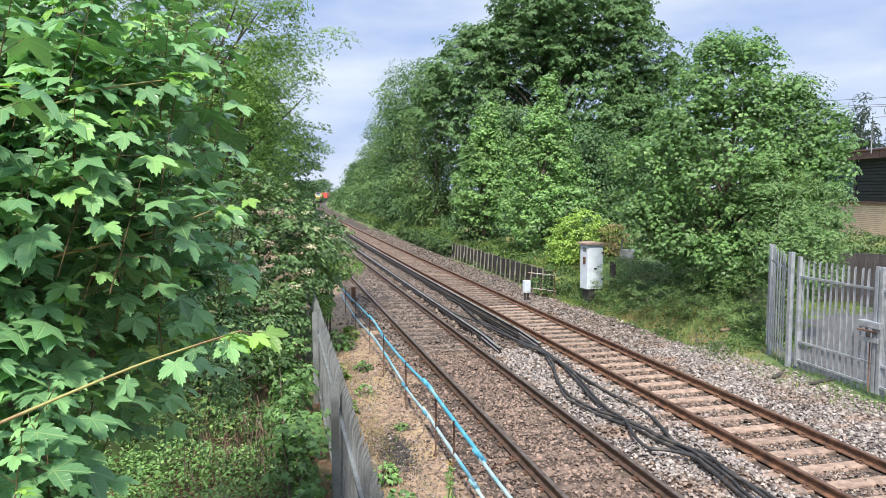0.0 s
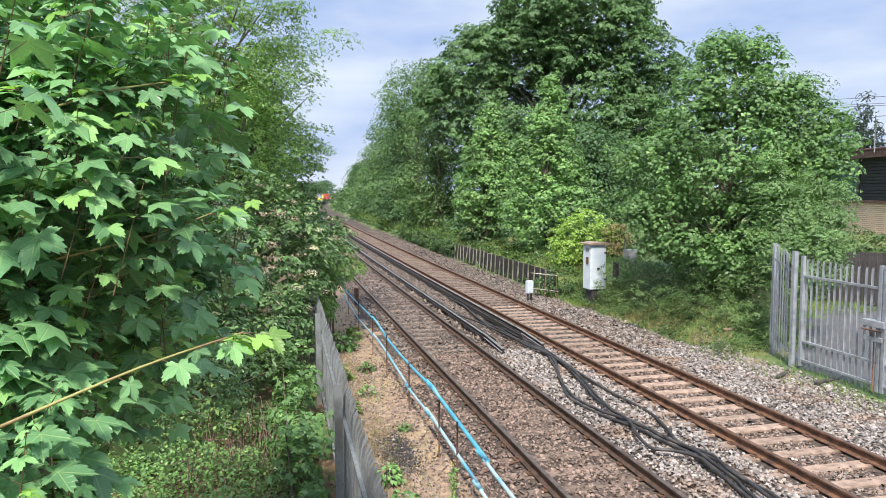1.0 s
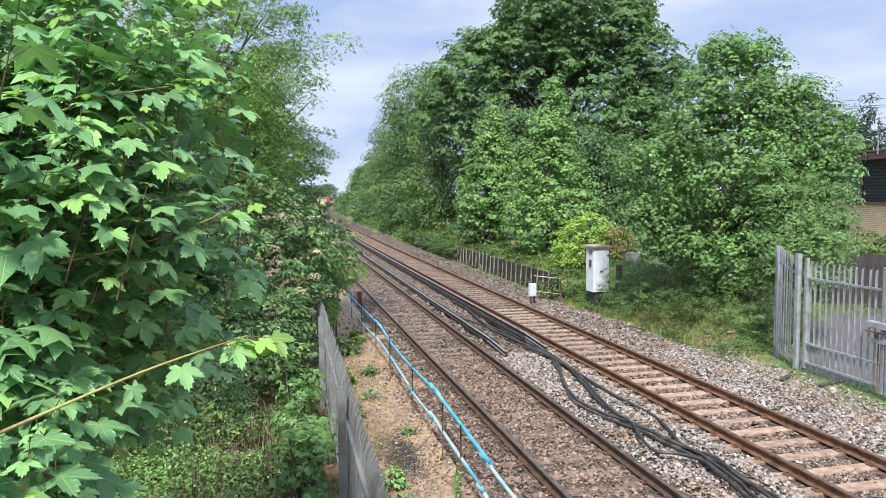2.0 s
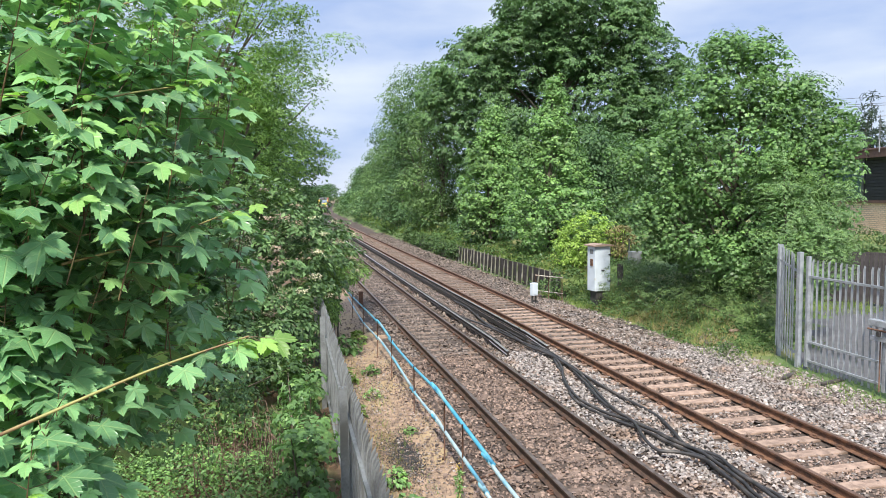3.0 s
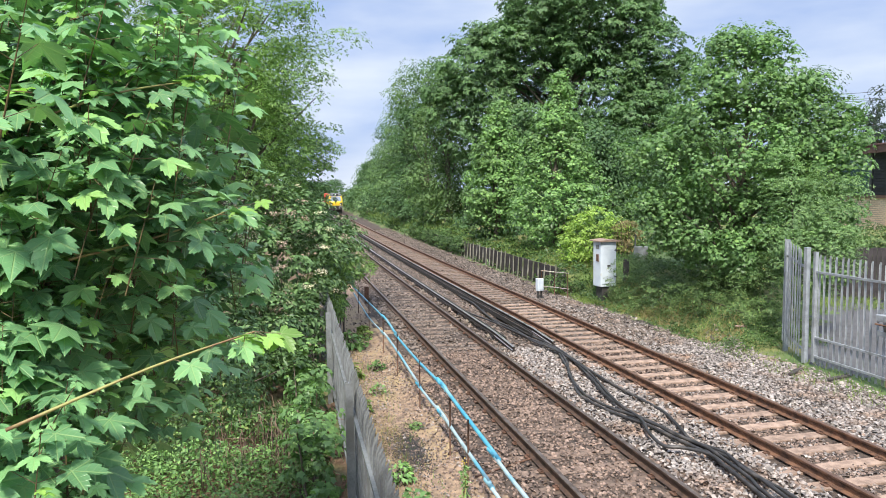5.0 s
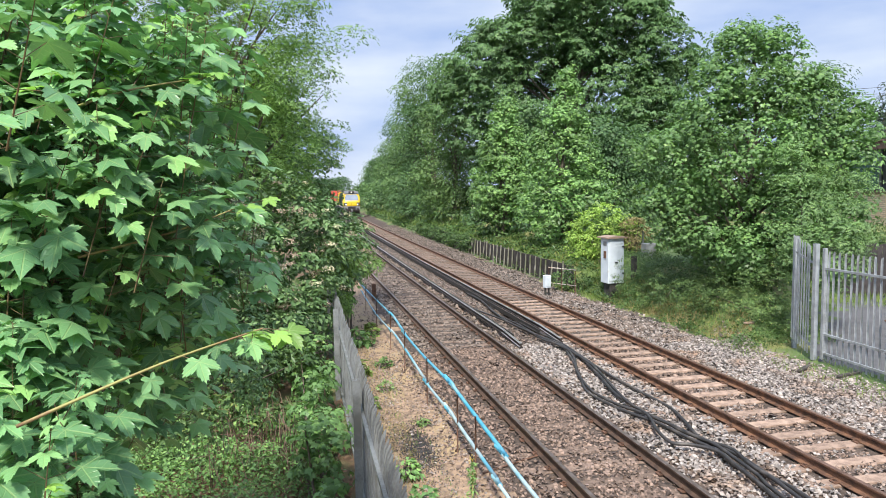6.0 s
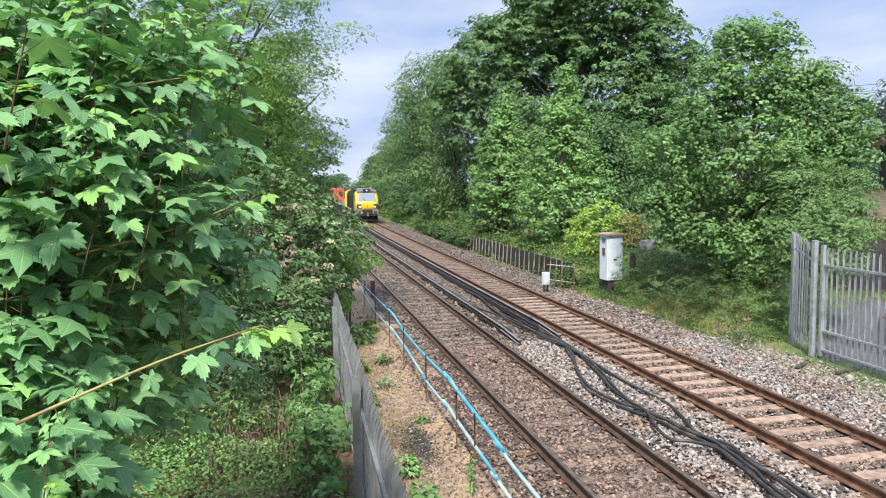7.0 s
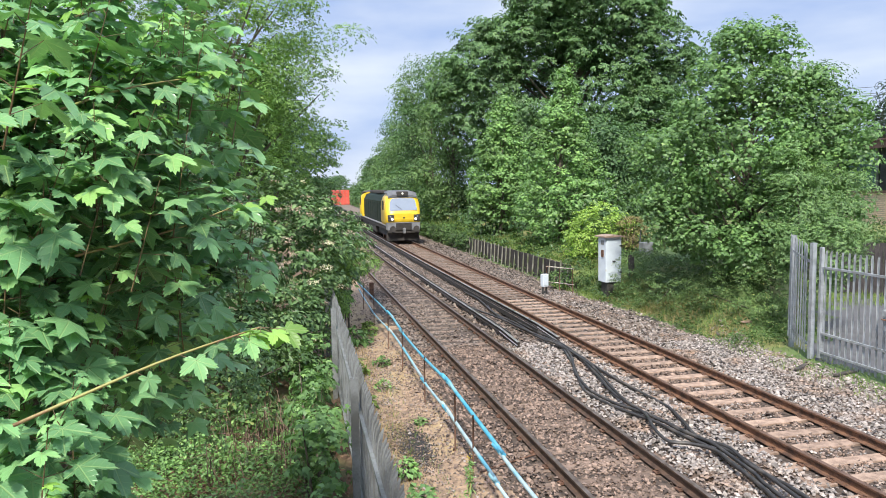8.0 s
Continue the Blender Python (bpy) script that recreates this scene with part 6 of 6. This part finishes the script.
def locomotive():
    """Nose towards -y, rails at z = 0, origin at mid-length."""
    t = thing("locomotive", "yellow and dark green diesel freight locomotive with lit headlights", "locomotive")
    L, hw = 10.85, 1.32
    part("underframe", box((-1.25, -L + 0.7, 0.95), (1.25, L - 0.7, 1.25), 0.03), GRIME, t)
    part("walkway", box((-1.3, -L + 0.9, 1.25), (1.3, L - 0.9, 1.31), 0.01), GREY, t, "grey walkway edge")
    part("fuel_tank", box((-1.2, -3.0, 0.35), (1.2, 3.0, 1.0), 0.12), GRIME, t)
    part("engine_hood", loft([[(x, y, z) for x, z in ((-1.08, 1.3), (-1.08, 3.0), (-0.85, 3.45), (-0.4, 3.62), (0.4, 3.62), (0.85, 3.45), (1.08, 3.0), (1.08, 1.3))] for y in (-L + 3.0, L - 2.8)]), GREEN, t, "dark green engine hood")
    for k in range(9):
        for s in (-1, 1):
            y = -L + 3.9 + k * 1.75
            part("hood_door", box((s * 1.085 - 0.015, y, 1.5), (s * 1.085 + 0.015, y + 1.5, 2.9), 0.01), GREEN, t)
    part("roof_grille", box((-0.75, -3.5, 3.6), (0.75, 2.0, 3.8), 0.03), GRIME, t)
    part("roof_silencer", box((-0.6, 3.2, 3.6), (0.6, 6.5, 3.85), 0.05), GRIME, t)

    def cab(sign, name):
        f = -L * sign
        sec = []
        for d, low, high, w in ((-0.06, 1.75, 2.15, 0.95), (0.0, 1.55, 2.28, 1.10), (0.09, 1.45, 2.40, 1.22), (0.32, 1.35, 2.92, 1.28), (0.55, 1.3, 3.38, 1.31), (0.85, 1.3, 3.62, 1.32), (3.0, 1.3, 3.70, 1.32)):
            rise = high - low
            half = [(w * 0.94, low), (w, low + rise * 0.12), (w, low + rise * 0.55), (w * 0.97, low + rise * 0.72), (w * 0.88, low + rise * 0.86), (w * 0.72, high - rise * 0.05), (w * 0.45, high - rise * 0.012)]
            sec.append([(-x, f + d * sign, z) for x, z in half] + [(x, f + d * sign, z) for x, z in reversed(half)])
        c = part(name, loft(sec), YELLOW, t, "yellow cab", True)
        for p in c.data.polygons:
            p.use_smooth = len(p.vertices) == 4
        q = [(-0.98, 2.38), (0.98, 2.38), (1.02, 2.46), (0.94, 3.02), (0.84, 3.22), (0.7, 3.28), (-0.7, 3.28), (-0.84, 3.22), (-0.94, 3.02), (-1.02, 2.46)]

        def slope(z, out):
            return f + (0.08 + (z - 2.38) / 1.04 * 0.5) * sign - out * sign

        bm = loft([[(x, slope(z, 0.015), z) for x, z in q], [(x, slope(z, -0.05), z) for x, z in q]])
        part("windscreen", bm, SCREEN, c, "pale reflecting windscreen")
        part("wiper", tube([(-0.1, slope(2.42, 0.04), 2.42), (-0.55, slope(2.8, 0.04), 2.8)], 0.01, 5), GRIME, c)
        part("roof_front", loft([[(x, f + d * sign, z) for x, z in ((-1.08, h - 0.12), (-0.7, h), (0.7, h), (1.08, h - 0.12), (1.08, h - 0.2), (-1.08, h - 0.2))] for d, h in ((0.5, 3.52), (0.95, 3.8), (2.9, 3.86))]), GREY_DARK, c, "grey cab roof")
        part("lamp_housing", box((-0.42, min(f + 0.42 * sign, f + 0.9 * sign), 3.42), (0.42, max(f + 0.42 * sign, f + 0.9 * sign), 3.78), 0.05), GRIME, c, "black lamp housing")
        part("top_headlight", tube([(0, f + 0.40 * sign, 3.62), (0, f + 0.43 * sign, 3.62)], 0.06, 12), LAMP_ON, c, "lit round headlight")
        for s in (-1, 1):
            part("lamp_recess", box((s * 0.95 - 0.23, min(f - 0.08 * sign, f + 0.3 * sign), 1.60), (s * 0.95 + 0.25, max(f - 0.08 * sign, f + 0.3 * sign), 2.08), 0.05), GRIME, c, "black lamp recess")
            part("headlight", tube([(s * 0.86, f - 0.085 * sign, 1.76), (s * 0.86, f - 0.105 * sign, 1.76)], 0.09, 14), LAMP_ON, c, "lit headlight")
            part("marker_light", tube([(s * 1.0, f - 0.085 * sign, 1.95), (s * 1.0, f - 0.1 * sign, 1.95)], 0.06, 10), SCREEN, c)
            part("cab_window", box((s * 1.325 - 0.012, min(f + 1.3 * sign, f + 2.2 * sign), 2.4), (s * 1.325 + 0.012, max(f + 1.3 * sign, f + 2.2 * sign), 3.1), 0.008), GRIME, c, "dark side window")
        e = [(-1.24, 0.95), (1.24, 0.95), (1.26, 1.52), (-1.26, 1.52)]
        part("nose_skirt", loft([[(x * 0.96, f + 0.02 * sign, z) for x, z in e], [(x, f + 0.22 * sign, z) for x, z in e], [(x, f + 1.3 * sign, z) for x, z in e]]), GREY, t, "grey nose skirt")
        part("coupling_recess", box((-0.58, min(f - 0.02 * sign, f + 0.3 * sign), 0.92), (0.58, max(f - 0.02 * sign, f + 0.3 * sign), 1.47), 0.03), GUARD, t, "black coupling recess")
        part("nose_badge", tube([(0, f - 0.055 * sign, 1.85), (0, f - 0.075 * sign, 1.85)], 0.07, 12), GRIME, c, "small dark nose badge")
        part("buffer_beam", box((-1.18, min(f + 0.05 * sign, f + 0.35 * sign), 0.72), (1.18, max(f + 0.05 * sign, f + 0.35 * sign), 1.16), 0.03), GRIME, t)
        for s in (-1, 1):
            b = part("buffer", tube([(s * 0.87, f + 0.1 * sign, 1.05), (s * 0.87, f - 0.38 * sign, 1.05), (s * 0.87, f - 0.39 * sign, 1.05), (s * 0.87, f - 0.44 * sign, 1.05)], [0.1, 0.1, 0.23, 0.22], 14), GRIME, t)
        part("coupling", box((-0.09, min(f - 0.3 * sign, f + 0.1 * sign), 0.7), (0.09, max(f - 0.3 * sign, f + 0.1 * sign), 1.1), 0.03), GREY, t)
        part("plough", loft([[(x, f + (0.35 + abs(x) * 0.15) * sign + dd * sign, z) for x, z in ((-1.2, 0.15), (0, 0.15), (1.2, 0.15), (1.2, 0.7), (0, 0.7), (-1.2, 0.7))] for dd in (0, 0.12)]), GRIME, t, "black snow plough")

    cab(1, "front_cab")
    cab(-1, "rear_cab")
    for c in (-7.0, 7.0):
        b = part("bogie", box((-1.1, c - 2.7, 0.45), (1.1, c + 2.7, 0.92), 0.08), GRIME, t)
        wheels(b, (c - 1.9, c, c + 1.9), 0.52)
    return t


def flat_wagon():
    t = thing("flat_wagon", "long empty dark container flat wagon", "wagon", "flat wagons")
    part("deck", box((-1.25, -9.3, 0.85), (1.25, 9.3, 1.08), 0.02), DECK, t, "dusty brown deck")
    for s in (-1, 1):
        part("side_sill", box((s * 1.2 - 0.08, -9.3, 0.6), (s * 1.2 + 0.08, 9.3, 1.1), 0.02), GRIME, t)
        for e in (-1, 1):
            part("buffer", tube([(s * 0.87, e * 9.3, 0.95), (s * 0.87, e * 9.75, 0.95)], 0.16, 10), GRIME, t)
    for c in (-6.6, 6.6):
        b = part("bogie", box((-1.05, c - 1.4, 0.35), (1.05, c + 1.4, 0.75), 0.05), GRIME, t)
        wheels(b, (c - 0.95, c + 0.95), 0.42)
    return t


def container(label):
    t = thing("shipping_container", label, "container", "shipping containers")
    bm = bmesh.new()
    n = 40
    prof = []
    for k in range(n):
        prof.append((-6.05 + 12.1 * k / n, 1.19 if k % 4 < 2 else 1.22))
    side = prof + [(6.05, 1.19)]
    top = [(w, y) for y, w in side] + [(-w, y) for y, w in reversed(side)]
    lo = [bm.verts.new((x, y, 1.12)) for x, y in top]
    hi = [bm.verts.new((x, y, 3.68)) for x, y in top]
    m = len(top)
    for j in range(m):
        bm.faces.new((lo[j], lo[(j + 1) % m], hi[(j + 1) % m], hi[j]))
    bm.faces.new(hi)
    bm.faces.new(lo[::-1])
    part("shell", bm, RED, t)
    for s in (-1, 1):
        for e in (-1, 1):
            part("corner_post", box((s * 1.2 - 0.05, e * 6.05 - 0.06, 1.1), (s * 1.2 + 0.05, e * 6.05 + 0.06, 3.71), 0.01), RED, t)
    for k in range(4):
        part("locking_bar", tube([(-0.8 + 0.53 * k, -6.09, 1.2), (-0.8 + 0.53 * k, -6.09, 3.6)], 0.02, 6), GREY, t)
    return t


loco = locomotive()
wagons = [flat_wagon()]
for _k in range(5):
    wagons.append(copy_thing(wagons[0], pose(0, 0, 0)))
boxes = [container("faded red corrugated shipping container on a flat wagon")]
for _k in range(1):
    boxes.append(copy_thing(boxes[0], pose(0, 0, 0)))

NOSE_END, SPEED = 51.3, 28.0


def motions():
    """The train runs towards the camera on the far line."""
    train = [(loco, 10.85)]
    for k, w in enumerate(wagons):
        train.append((w, 21.7 + 9.9 + 19.5 * k))
    for k, b in enumerate(boxes):
        train.append((b, 77.0 + 6.2 + 13.4 * k))
    for ob, behind in train:
        rows = []
        for k in range(17):
            s = k * 0.5
            y = NOSE_END + SPEED * (8.0 - s) + behind
            rows.append((s, pose(FAR_TRACK + bend(y), y, 0.0, 0, 0, -heading(y))))
        walk(ob, rows)


motions()
